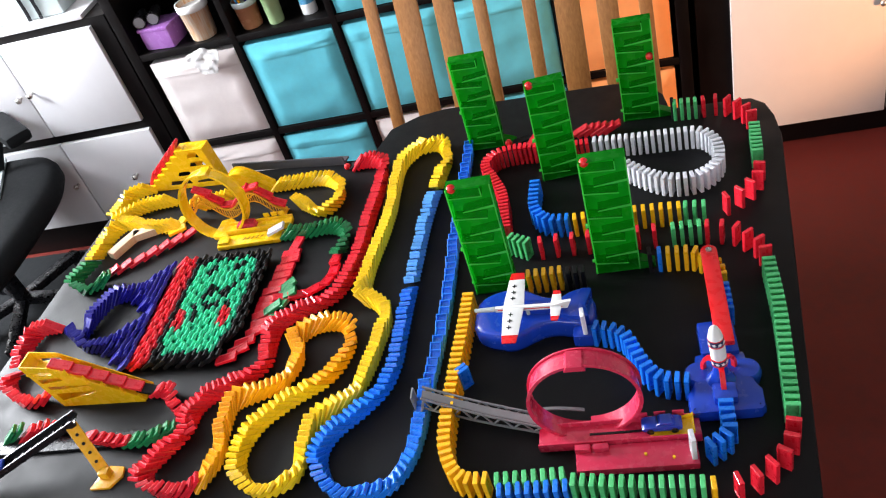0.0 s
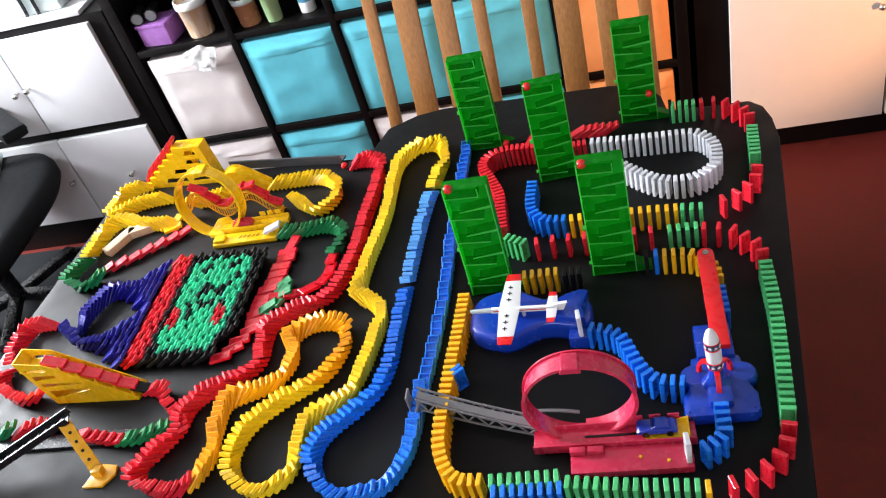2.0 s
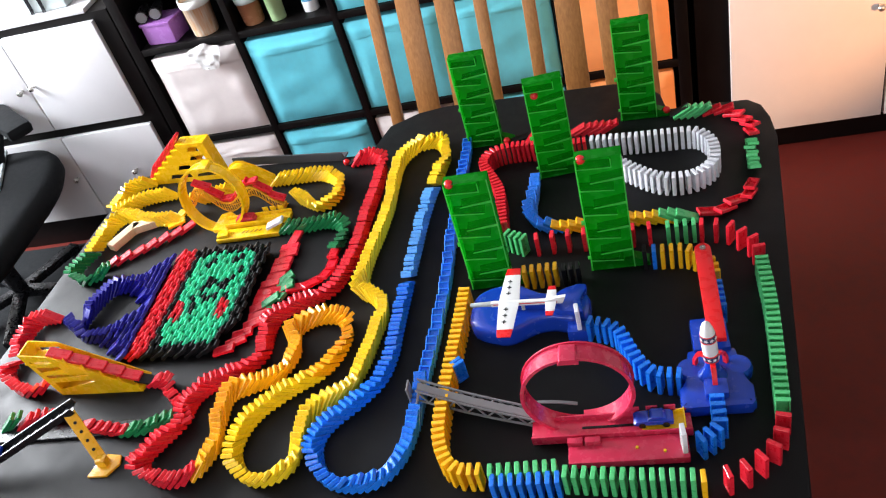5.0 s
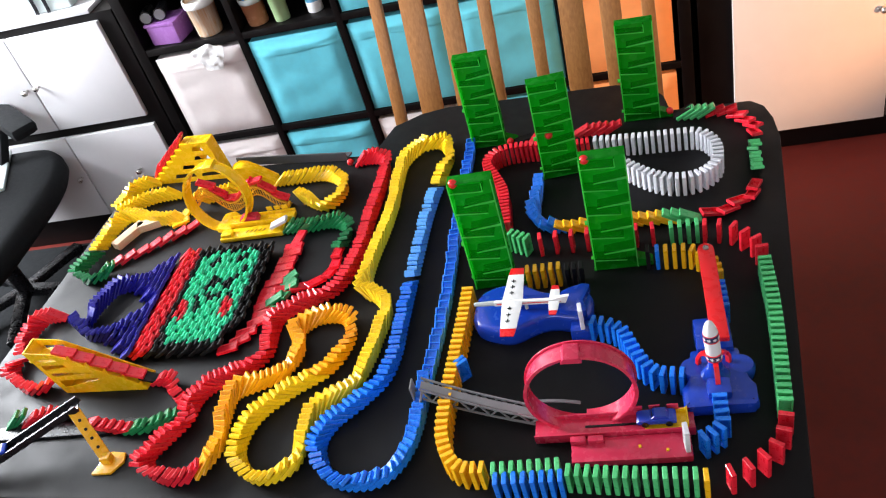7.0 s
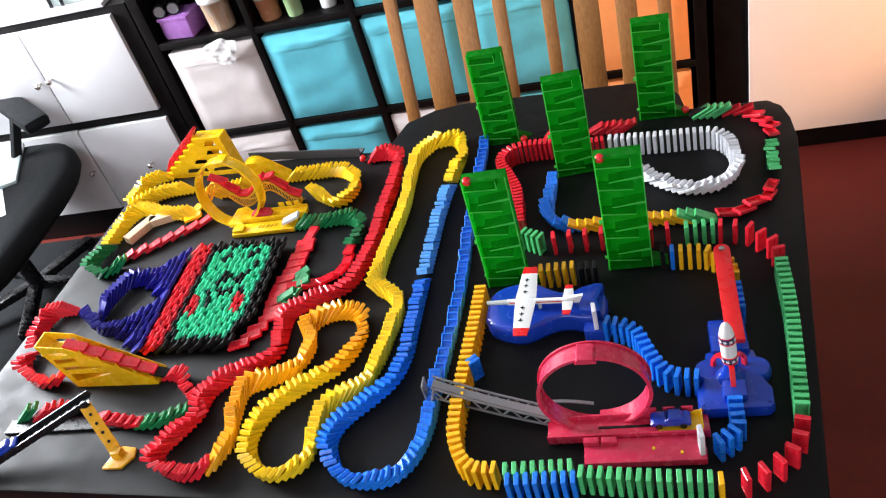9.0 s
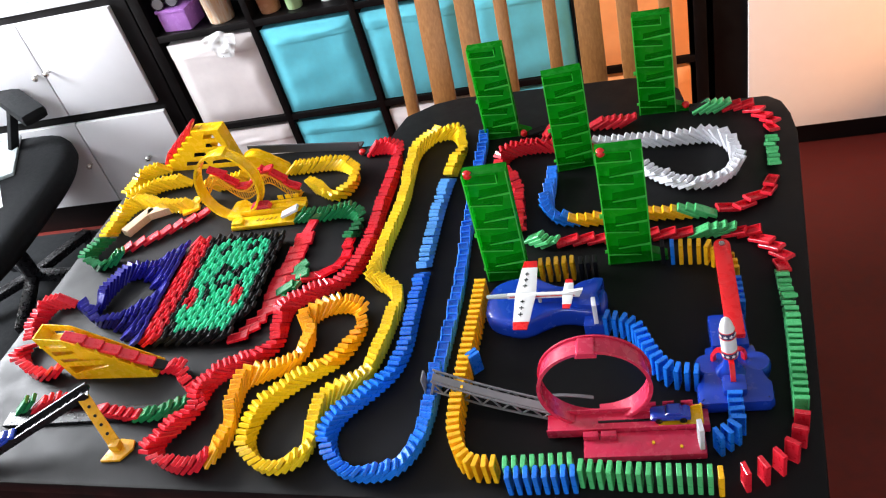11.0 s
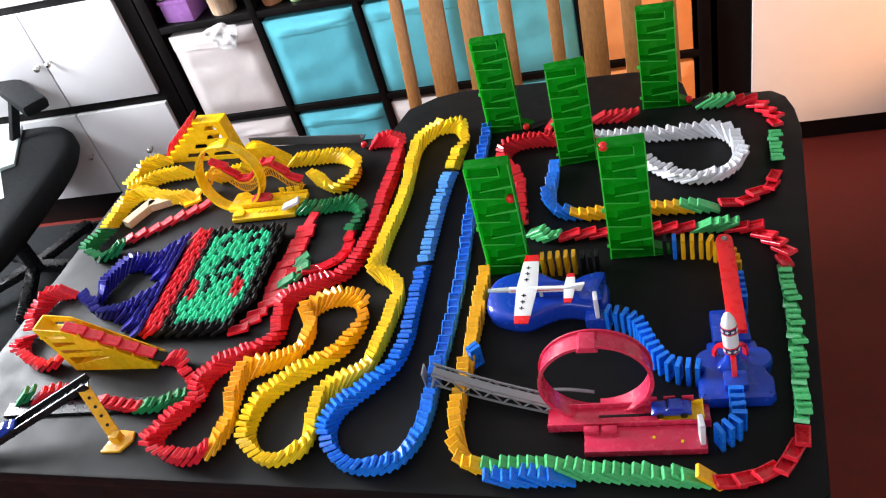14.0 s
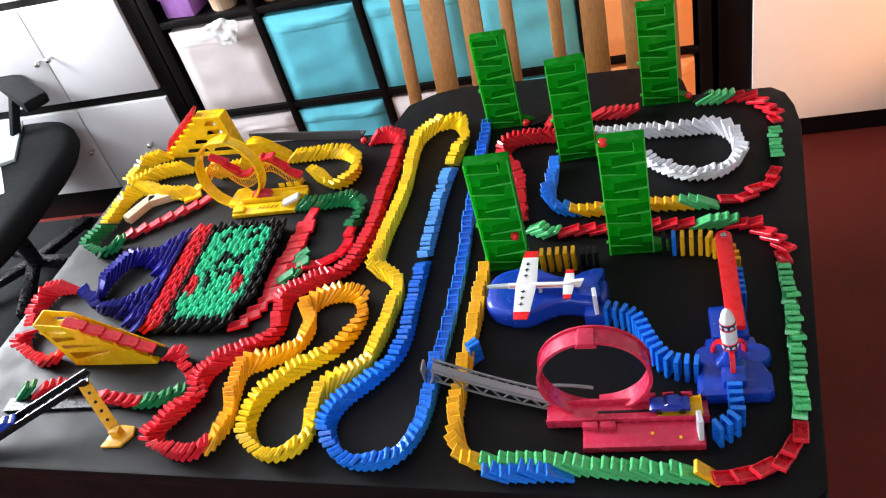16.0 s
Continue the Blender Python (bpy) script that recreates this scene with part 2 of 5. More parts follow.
def spline(points, step):
    """Places and headings every step along a smooth curve through points."""
    p = [Vector((*q, 0)) for q in points]
    p = [2 * p[0] - p[1]] + p + [2 * p[-1] - p[-2]]
    fine = []
    for a, b, c, d in zip(p, p[1:], p[2:], p[3:]):
        for k in range(24):
            t = k / 24
            fine.append(0.5 * (2 * b + (c - a) * t + (2 * a - 5 * b + 4 * c - d) * t * t + (3 * b - a - 3 * c + d) * t ** 3))
    fine.append(p[-2])
    out, gone, want = [], 0.0, 0.0
    for a, b in zip(fine, fine[1:]):
        d = b - a
        while d.length > 1e-9 and want <= gone + d.length:
            q = a + d * ((want - gone) / d.length)
            out.append((q.x, q.y, math.atan2(d.y, d.x)))
            want += step
        gone += d.length
    return out


TOP = 0.785      # table top
MOVES = []       # (thing, rows) keyed at the end

# ---- room ----
X0, X1, Y0, Y1, ZC = -2.2, 3.0, -4.2, 0.42, 2.5
solid("floor", M_FLOOR, "dark red-brown smooth floor", "floor", "structure", boxes=[((X0 + X1) / 2, (Y0 + Y1) / 2, -0.05, X1 - X0 + 0.4, Y1 - Y0 + 0.4, 0.1)])
solid("ceiling", M_CEILING, "plain white painted ceiling", "ceiling", "structure", boxes=[((X0 + X1) / 2, (Y0 + Y1) / 2, ZC + 0.05, X1 - X0 + 0.4, Y1 - Y0 + 0.4, 0.1)])
solid("wall_north", M_WALL, "plain painted wall behind the shelves", "wall", "structure", boxes=[((X0 + X1) / 2, Y1 + 0.1, ZC / 2, X1 - X0 + 0.4, 0.2, ZC)])
solid("wall_east", M_WALL, "plain painted wall", "wall", "structure", boxes=[(X1 + 0.1, (Y0 + Y1) / 2, ZC / 2, 0.2, Y1 - Y0, ZC)])
# side wall with its window opening: y -1.17..0.03, z 1.0..2.4
solid("wall_west", M_WALL, "plain painted wall with an opening for an area lamp", "wall", "structure", boxes=[
    (X0 - 0.1, (Y0 - 1.17) / 2, ZC / 2, 0.2, -1.17 - Y0, ZC), (X0 - 0.1, (Y1 + 0.03) / 2, ZC / 2, 0.2, Y1 - 0.03, ZC),
    (X0 - 0.1, -0.57, 0.5, 0.2, 1.2, 1.0), (X0 - 0.1, -0.57, 2.45, 0.2, 1.2, 0.1)])
# unseen front wall, its opening made up for the fill lamp: x -0.7..1.1, z 1.05..2.4
solid("wall_south", M_WALL, "plain painted wall with an opening for an area lamp", "wall", "structure", boxes=[
    ((X0 - 0.7) / 2, Y0 - 0.1, ZC / 2, -0.7 - X0, 0.2, ZC), ((X1 + 1.1) / 2, Y0 - 0.1, ZC / 2, X1 - 1.1, 0.2, ZC),
    (0.2, Y0 - 0.1, 0.525, 1.8, 0.2, 1.05), (0.2, Y0 - 0.1, 2.45, 1.8, 0.2, 0.1)])
solid("baseboard", M_BLACKWOOD, "dark baseboard along the wall", "baseboard", "structure", boxes=[((2.02 + X1) / 2, Y1 - 0.011, 0.06, X1 - 2.02, 0.022, 0.12)])

# ---- table ----
bm = bmesh.new()
OUTLINE = [(-0.085, -1.735), (-0.06, -1.757), (1.36, -1.86), (1.395, -1.835), (1.44, -1.50), (1.505, -1.03), (1.504, -0.965), (1.495, -0.918), (1.472, -0.890),
           (1.31, -0.882), (1.302, -0.82), (1.27, -0.765), (1.20, -0.742), (0.80, -0.722), (0.735, -0.735), (0.67, -0.775), (0.635, -0.885), (0.02, -0.83), (-0.012, -0.86)]
prism(bm, OUTLINE, TOP - 0.03, TOP, "z", 0.006)
table = thing("table", Matrix.Identity(4), "large table under a smooth black cover", "table")
part("tabletop", bm, M_CLOTH, table)
for (xa, ya), (xb, yb) in (((-0.06, -1.751), (1.36, -1.854)), ((1.391, -1.84), (1.499, -1.02)), ((-0.079, -1.735), (-0.008, -0.86))):
    bm = bmesh.new()
    n = 40
    fold = [[(xa + (xb - xa) * k / n + 0.006 * math.sin(k * 1.1) * w, ya + (yb - ya) * k / n + 0.006 * math.sin(k * 1.3) * w, z) for k in range(n + 1)] for w, z in ((0.0, TOP - 0.004), (0.6, TOP - 0.15), (1.0, TOP - 0.33))]
    verts = [[bm.verts.new(q) for q in row] for row in fold]
    for r0, r1 in zip(verts, verts[1:]):
        for k in range(n):
            bm.faces.new((r0[k], r0[k + 1], r1[k + 1], r1[k]))
    skirt = part("hanging_cover", bm, M_CLOTH, table, "black hanging cover")
    skirt.modifiers.new("thickness", "SOLIDIFY").thickness = 0.003
for lx, ly in ((0.1, -1.62), (1.25, -1.7), (0.12, -1.0), (1.3, -1.05)):
    bm = bmesh.new()
    box(bm, lx, ly, (TOP - 0.03) / 2, 0.06, 0.06, TOP - 0.03, 0.004)
    part("leg", bm, M_BLACKWOOD, table)

# ---- shelf unit ----
shelf = thing("shelf_unit", pose(0, 0, 0), "black-brown cube shelf unit with fabric boxes", "shelf")
P, PZ, ZB = 0.351, 0.367, 0.019
for k, x in enumerate((-0.370, 0.0, P, 2 * P, 3 * P, 4 * P + 0.019)):
    bm = bmesh.new()
    box(bm, x, 0.195, 0.935, 0.038 if k in (0, 5) else 0.022, 0.39, 1.87, 0.001)
    part("upright", bm, M_BLACKWOOD, shelf)
for k in range(6):
    bm = bmesh.new()
    box(bm, 2 * P - 0.175 + 0.0, 0.195, ZB + PZ * k, 5 * P - 0.002, 0.388, 0.038 if k in (0, 5) else 0.024, 0.001)
    part("shelf_board", bm, M_BLACKWOOD, shelf)
bm = bmesh.new()
box(bm, 2 * P - 0.175, 0.396, 0.935, 5 * P, 0.008, 1.87)
part("back_panel", bm, M_BLACKWOOD, shelf)


def fabric_box(col, row, mat, label, drop=0.0):
    """A fabric drawer: a soft creased front, a flat sewn band along its top, sides and back."""
    x, z = -P / 2 + P * col, ZB + PZ * row + (0.020 if row == 0 else 0.013)
    ob = thing("storage_box", pose(x, 0.006, z), label, "storage box", "boxes in the shelf unit")
    w, h = 0.318, 0.326 - drop
    bm = bmesh.new()
    box(bm, 0, 0.172, h / 2, w, 0.33, h - 0.004, 0.006)
    part("body", bm, mat, ob)

    def crease(u, v):
        q = Vector((u * 2.2 + 3.7 * col, v * 7.0 + 1.9 * row, 0.4 * u))
        edge = min(1.0, 9 * min(u, 1 - u), 9 * min(v, 1 - v))
        return -0.0105 * edge - 0.0045 * edge * noise.noise(q) - 0.003 * edge * noise.noise(q * 2.7)

    def sheet(name, v0, v1, lift, n, sag=0.0):
        bm = bmesh.new()
        rows = []
        for i in range(n + 1):
            u = i / n
            drop_by = sag * (0.6 * math.sin(u * 5 + col * 2 + row) + noise.noise(Vector((u * 4, col * 2.1, row))))
            rows.append([bm.verts.new((-w / 2 + w * u, 0.004 + crease(u, v) + lift * (1 if 0 < j < 12 else 0.3), h * v + drop_by * (1 - j / 12)))
                         for j, v in ((j, v0 + (v1 - v0) * j / 12) for j in range(13))])
        for a, b in zip(rows, rows[1:]):
            for k in range(12):
                bm.faces.new((a[k], b[k], b[k + 1], a[k + 1]))
        return part(name, bm, mat, ob)
    sheet("front", 0.005, 0.995, 0.0, 18)
    sheet("folded_band", 0.82, 0.998, -0.0022, 18, 0.005)
    return ob


for col, mat, label in ((0, M_GREYBOX, "grey-pink fabric storage box"), (1, M_TEAL, "teal fabric storage box"), (2, M_TEAL, "teal fabric storage box"), (3, M_TEAL, "teal fabric storage box"), (4, M_ORANGEBOX, "orange fabric storage box")):
    fabric_box(col, 1, mat, label + " with a folded top band")
for col, mat, label in ((0, M_GREYBOX, "grey-pink fabric storage box"), (1, M_TEAL, "teal fabric storage box"), (2, M_GREYBOX, "grey-pink fabric storage box"), (3, M_TEAL, "teal fabric storage box"), (4, M_ORANGEBOX, "orange fabric storage box")):
    fabric_box(col, 0, mat, label + " on the lowest shelf", 0.006)
for col, mat, label in ((2, M_TEAL, "teal fabric storage box"), (3, M_TEAL, "teal fabric storage box"), (4, M_ORANGEBOX, "orange fabric storage box")):
    fabric_box(col, 2, mat, label + " on the upper shelf")

# ---- white cabinets ----


def cabinet(name, x0, x1, z_top, doors, mat, label, y_front=0.0):
    """A black-framed cabinet; doors are (x0, x1, z0, z1, knob x, knob z)."""
    ob = thing(name, pose(0, y_front, 0), label, "cabinet")
    bm = bmesh.new()
    box(bm, (x0 + x1) / 2, 0.20, z_top / 2, x1 - x0, 0.37, z_top, 0.002)
    part("body", bm, M_BLACKWOOD, ob)
    for a, b, c, d, kx, kz in doors:
        bm = bmesh.new()
        box(bm, (a + b) / 2, 0.004, (c + d) / 2, b - a - 0.003, 0.020, d - c, 0.0025)
        door = part("door", bm, mat, ob)
        bm = bmesh.new()
        rod(bm, (kx, -0.006, kz), (kx, -0.022, kz), 0.005)
        bmesh.ops.create_uvsphere(bm, u_segments=14, v_segments=10, radius=0.011, matrix=Matrix.Translation((kx, -0.028, kz)))
        part("knob", bm, M_METAL, door, "round metal knob")
    return ob


left_cabinet = cabinet("white_cabinet", -1.62, -0.405, 0.925, [
    (-0.83, -0.462, 0.53, 0.900, -0.805, 0.715), (-1.205, -0.833, 0.53, 0.900, -0.858, 0.705), (-1.58, -1.21, 0.53, 0.900, -1.235, 0.71),
    (-0.83, -0.455, 0.128, 0.492, -0.60, 0.315), (-1.205, -0.833, 0.128, 0.492, -0.858, 0.315), (-1.58, -1.21, 0.128, 0.492, -1.235, 0.315)],
    M_WHITE, "white-doored cabinet with dark frame and metal knobs")
bm = bmesh.new()
box(bm, -1.045, 0.19, 0.934, 1.13, 0.36, 0.016, 0.003)
part("worktop", bm, M_WHITE, left_cabinet, "white top board")
right_cabinet = cabinet("cream_cabinet", 1.462, 2.62, 2.0, [
    (1.562, 2.025, 0.082, 1.95, 1.988, 0.475), (2.03, 2.52, 0.082, 1.95, 2.06, 0.475)], M_CREAM, "tall cream-doored cabinet in a dark frame", 0.0)

# ---- chairs ----


def slat_chair(x, label):
    """A wooden chair pushed under the table: raked back of two stiles and two broad slats."""
    ob = thing("wooden_chair", pose(x, -0.57, 0), label, "chair", "wooden chairs at the table")
    rake = Matrix.Translation((0, 0, 0.45)) @ Matrix.Rotation(radians(-16.5), 4, "X") @ Matrix.Translation((0, 0, -0.45))
    for px, w, name in ((-0.141, 0.032, "stile"), (-0.047, 0.062, "back_slat"), (0.050, 0.052, "back_slat"), (0.142, 0.032, "stile")):
        bm = bmesh.new()
        box(bm, px, 0.0, 0.80, w, 0.018 if name == "back_slat" else 0.026, 0.72, 0.004, rake)
        part(name, bm, M_WOOD, ob)
    bm = bmesh.new()
    box(bm, 0, 0, 1.19, 0.35, 0.028, 0.07, 0.006, rake)
    part("top_rail", bm, M_WOOD, ob)
    bm = bmesh.new()
    box(bm, 0, -0.17, 0.45, 0.37, 0.36, 0.035, 0.01)
    part("seat", bm, M_CHAIR, ob, "black padded seat")
    for lx, ly in ((-0.155, -0.32), (0.155, -0.32), (-0.155, -0.02), (0.155, -0.02)):
        bm = bmesh.new()
        box(bm, lx, ly, 0.217, 0.032, 0.032, 0.434, 0.003)
        part("leg", bm, M_WOOD, ob)


slat_chair(0.752, "oak-coloured wooden chair with a slatted back")
slat_chair(1.158, "oak-coloured wooden chair with a slatted back")

# dark sheet laid on the floor in place of the shade around the chair
bm = bmesh.new()
prism(bm, [(-1.75, -1.55), (-0.22, -1.55), (-0.22, -0.015), (-1.75, -0.015)], 0.001, 0.008, "z", 0.003)
tagged(part("floor_shade_sheet", bm, M_CHAIR), "dark sheet added for the shade on the floor under the office chair", "mat")
office = thing("office_chair", pose(-1.045, -0.385, 0.008), "black office chair with a rounded padded seat beside the table", "chair")
bm = bmesh.new()
pillow(bm, [(math.copysign(abs(math.cos(a)) ** 0.6, math.cos(a)) * (0.31 + 0.03 * math.sin(a + 3.6)), math.copysign(abs(math.sin(a)) ** 0.6, math.sin(a)) * 0.46 - 0.08) for a in [2 * math.pi * k / 56 for k in range(56)]],
       [(0.86, 0.37), (0.95, 0.38), (1.0, 0.405), (1.0, 0.44), (0.97, 0.463), (0.90, 0.475), (0.70, 0.480)])
part("seat", bm, M_CHAIR, office)
bm = bmesh.new()
box(bm, -0.34, 0.0, 0.80, 0.07, 0.46, 0.52, 0.03)
part("backrest", bm, M_CHAIR, office)
bm = bmesh.new()
box(bm, 0.10, 0.31, 0.640, 0.40, 0.095, 0.050, 0.024, Matrix.Translation((0.10, 0.31, 0)) @ Matrix.Rotation(radians(-40), 4, "Z") @ Matrix.Translation((-0.10, -0.31, 0)))
beam(bm, (0.06, 0.32, 0.62), (0.0, 0.22, 0.42), 0.03, 0.03, 0.004)
part("armrest", bm, M_CHAIR, office)
bm = bmesh.new()
rod(bm, (0, 0, 0.07), (0, 0, 0.40), 0.028)
part("post", bm, M_BLACKTOY, office)
for k in range(5):
    a = k * 2 * math.pi / 5
    bm = bmesh.new()
    beam(bm, (0.02 * math.cos(a), 0.02 * math.sin(a), 0.09), (0.28 * math.cos(a), 0.28 * math.sin(a), 0.065), 0.045, 0.03, 0.004)
    rod(bm, (0.28 * math.cos(a), 0.28 * math.sin(a) - 0.02, 0.028), (0.28 * math.cos(a), 0.28 * math.sin(a) + 0.02, 0.028), 0.028)
    part("foot", bm, M_BLACKTOY, office)
bm = bmesh.new()
box(bm, 0, 0, 0, 0.25, 0.30, 0.014, 0.004)
folder = tagged(part("document_case", bm, M_GLASS), "grey glossy document case lying on the chair", "case")
folder.matrix_world = pose(-1.10, -0.22, 0.4955, 0, 0, 25)
bm = bmesh.new()
box(bm, 0, 0, 0, 0.18, 0.20, 0.0016)
paper = tagged(part("paper_sheet", bm, M_PAPER), "white paper sheet lying on the office chair", "paper")
paper.matrix_world = pose(-0.99, -0.46, 0.4892, 0, 0, 35)

# ---- on the white cabinet ----
bm = bmesh.new()
box(bm, 0, 0, 0.075, 0.95, 0.30, 0.15, 0.010)
tagged(part("clear_case", bm, M_GLASS), "grey glossy case standing on the white cabinet", "case").matrix_world = pose(-1.035, 0.205, 0.9422)
for k, x in enumerate((-0.70, -0.655)):
    bm = bmesh.new()
    sweep(bm, [(0.012 * math.sin(u * 2.2), 0.0, 0.16 - 0.16 * u) for u in [i / 8 for i in range(9)]], (0.006, 0, 0), 0.004)
    tagged(part("black_strap", bm, M_BLACKTOY), "thin black strap hanging on the grey case", "strap").matrix_world = pose(x, 0.046, 0.944)

# ---- things on the open shelf ----
SH = ZB + 2 * PZ + 0.0122


def tub(name, x, y, r, high, mat, label, category, lid=None):
    ob = thing(name, pose(x, y, SH), label, category)
    bm = bmesh.new()
    lathe(bm, [(r * 0.84, 0), (r * 0.88, 0.004), (r, high - 0.008), (r * 1.04, high - 0.008), (r * 1.04, high), (r * 0.95, high), (r * 0.93, high - 0.01), (r * 0.8, 0.006)])
    part("body", bm, mat, ob)
    if lid:
        bm = bmesh.new()
        lathe(bm, [(r * 1.02, high * 0.80), (r * 1.07, high * 0.82), (r * 1.07, high * 1.01), (r * 0.97, high * 1.01), (r * 0.95, high * 0.86)])
        part("rim", bm, lid, ob)
    return ob


tub("bucket", -0.118, 0.060, 0.050, 0.125, M_TUB, "printed brown and white plastic bucket", "bucket", M_PAPER)
cup = tub("pencil_cup", 0.060, 0.062, 0.040, 0.095, M_PEACH, "peach plastic cup full of pencils", "cup", M_GLASS)
for k in range(7):
    a = k * 0.9
    bm = bmesh.new()
    rod(bm, (0.015 * math.cos(a), 0.015 * math.sin(a), 0.01), (0.032 * math.cos(a), 0.032 * math.sin(a), 0.165), 0.004, segments=8)
    part("pencil", bm, TOY[("red", "yellow", "blue", "green", "light blue", "orange", "purple")[k]], cup)
tub("green_cup", 0.150, 0.052, 0.030, 0.150, M_LIME, "tall pale green plastic cup", "cup")
can = thing("spray_can", pose(0.262, 0.075, SH), "blue and white spray can", "can")
bm = bmesh.new()
lathe(bm, [(0.024, 0), (0.026, 0.004), (0.026, 0.10), (0.018, 0.118)])
part("body", bm, M_SKYBLUE, can)
bm = bmesh.new()
lathe(bm, [(0.0262, 0.0), (0.0268, 0.001), (0.0268, 0.035), (0.0262, 0.036)])
part("band", bm, M_PAPER, can, "white printed band")
bm = bmesh.new()
box(bm, 0, 0, 0.035, 0.115, 0.10, 0.07, 0.01)
box(bm, 0, 0, 0.073, 0.120, 0.105, 0.012, 0.004)
tagged(part("purple_case", bm, M_PURPLE), "translucent purple plastic case", "case").matrix_world = pose(-0.262, 0.066, SH, 0, 0, -8)
bino = thing("binoculars", pose(-0.292, 0.075, SH + 0.0795, 0, 0, 14), "small black binoculars lying on a purple case", "binoculars")
for dx in (-0.024, 0.024):
    bm = bmesh.new()
    rod(bm, (dx, -0.045, 0.022), (dx, 0.03, 0.022), 0.022, 0.017)
    rod(bm, (dx, 0.03, 0.022), (dx, 0.05, 0.022), 0.014)
    part("barrel", bm, M_BLACKTOY, bino)
    bm = bmesh.new()
    rod(bm, (dx, -0.047, 0.022), (dx, -0.044, 0.022), 0.018)
    part("lens", bm, M_GREY, bino, "grey lens ring")
# crumpled bag over the edge of a box
bm = bmesh.new()
n = 12
grid = []
for i in range(n + 1):
    row = []
    for j in range(n + 1):
        u, v = i / n - 0.5, j / n
        w = 0.115 * (1 - 0.55 * v ** 1.5)
        f = noise.noise(Vector((u * 5, v * 5, 3.0)))
        row.append(bm.verts.new((u * w + 0.012 * f, -0.016 - 0.012 * abs(f) - 0.004 * noise.noise(Vector((u * 14, v * 14, 1))), 0.036 - 0.095 * v - 0.03 * abs(u) * (1 - v) + 0.012 * f)))
    grid.append(row)
for i in range(n):
    for j in range(n):
        bm.faces.new((grid[i][j], grid[i + 1][j], grid[i + 1][j + 1], grid[i][j + 1]))
bag = part("plastic_bag", bm, M_PAPER, smooth=True)
sol = bag.modifiers.new("thickness", "SOLIDIFY")
sol.thickness = 0.002
tagged(bag, "crumpled white plastic bag hanging over a storage box", "bag").matrix_world = pose(-0.118, -0.004, 0.722)

# ---- dominoes ----
DH, DW, DT = 0.0415, 0.0200, 0.0070


def domino_mesh(colour, wide=DW):
    """A domino with a hollow back, a shallow front panel and chamfered edges; x is its thickness."""
    bm = bmesh.new()
    t, w, c = DT / 2, wide / 2, 0.0009

    def ring(x, i, z0, z1):
        return [bm.verts.new((x, -w + i, z0)), bm.verts.new((x, w - i, z0)), bm.verts.new((x, w - i, z1)), bm.verts.new((x, -w + i, z1))]
    rings = [ring(-t + 0.0048, 0.0027, 0.0027, DH - 0.0027), ring(-t, 0.0021, 0.0021, DH - 0.0021), ring(-t, c, c, DH - c), ring(-t + c, 0, 0, DH),
             ring(t - c, 0, 0, DH), ring(t, c, c, DH - c), ring(t, 0.0024, 0.0024, DH - 0.0024), ring(t - 0.0006, 0.0028, 0.0028, DH - 0.0028)]
    bm.faces.new(rings[0][::-1])
    bm.faces.new(rings[-1])
    for a, b in zip(rings, rings[1:]):
        for k in range(4):
            bm.faces.new((a[k], a[(k + 1) % 4], b[(k + 1) % 4], b[k]))
    bmesh.ops.recalc_face_normals(bm, faces=bm.faces[:])
    return finish(bm, "domino", TOY[colour])


DOMINO = {c: domino_mesh(c) for c in PLASTIC}
NARROW = {c: domino_mesh(c, 0.0155) for c in ("red", "black", "mint", "purple")}
rng = random.Random(7)


def tipped(x, y, heading, angle, z=TOP, hollow=False):
    """A domino's pose, tipped forward over its leading bottom edge by angle (radians); hollow: its hollow side looks back."""
    return (Matrix.Translation((x, y, z)) @ Matrix.Rotation(heading, 4, "Z") @ Matrix.Translation((DT / 2, 0, 0))
            @ Matrix.Rotation(angle, 4, "Y") @ Matrix.Translation((-DT / 2, 0, 0)) @ Matrix.Rotation(0.0 if hollow else math.pi, 4, "Z"))


def rest_angle(step):
    """How far a domino has tipped once it lies on its neighbour."""
    return math.pi / 2 - math.asin(min(0.93, DT / max(step, DT * 1.02)))


def domino(colour, m, state, parent=None):
    ob = new(colour.replace(" ", "_") + "_domino" if not parent else "domino", (NARROW if parent else DOMINO)[colour])
    ob.matrix_world = m
    if parent:
        ob.parent = parent
    else:
        tagged(ob, f"{colour} plastic domino {state}", "domino", f"{colour} dominoes on the table")
    return ob


def toppled(points, colour, step, z=TOP + 0.0005, jitter=0.06, hollow=False):
    """A row of dominoes that have already fallen, each leaning on the next."""
    spots = spline(points, step)
    for k, (x, y, a) in enumerate(spots):
        lean = rest_angle(step) + rng.uniform(-0.05, 0.03)
        domino(colour, tipped(x, y, a + rng.uniform(-jitter, jitter), lean, z, hollow), "toppled in a row of its colour")


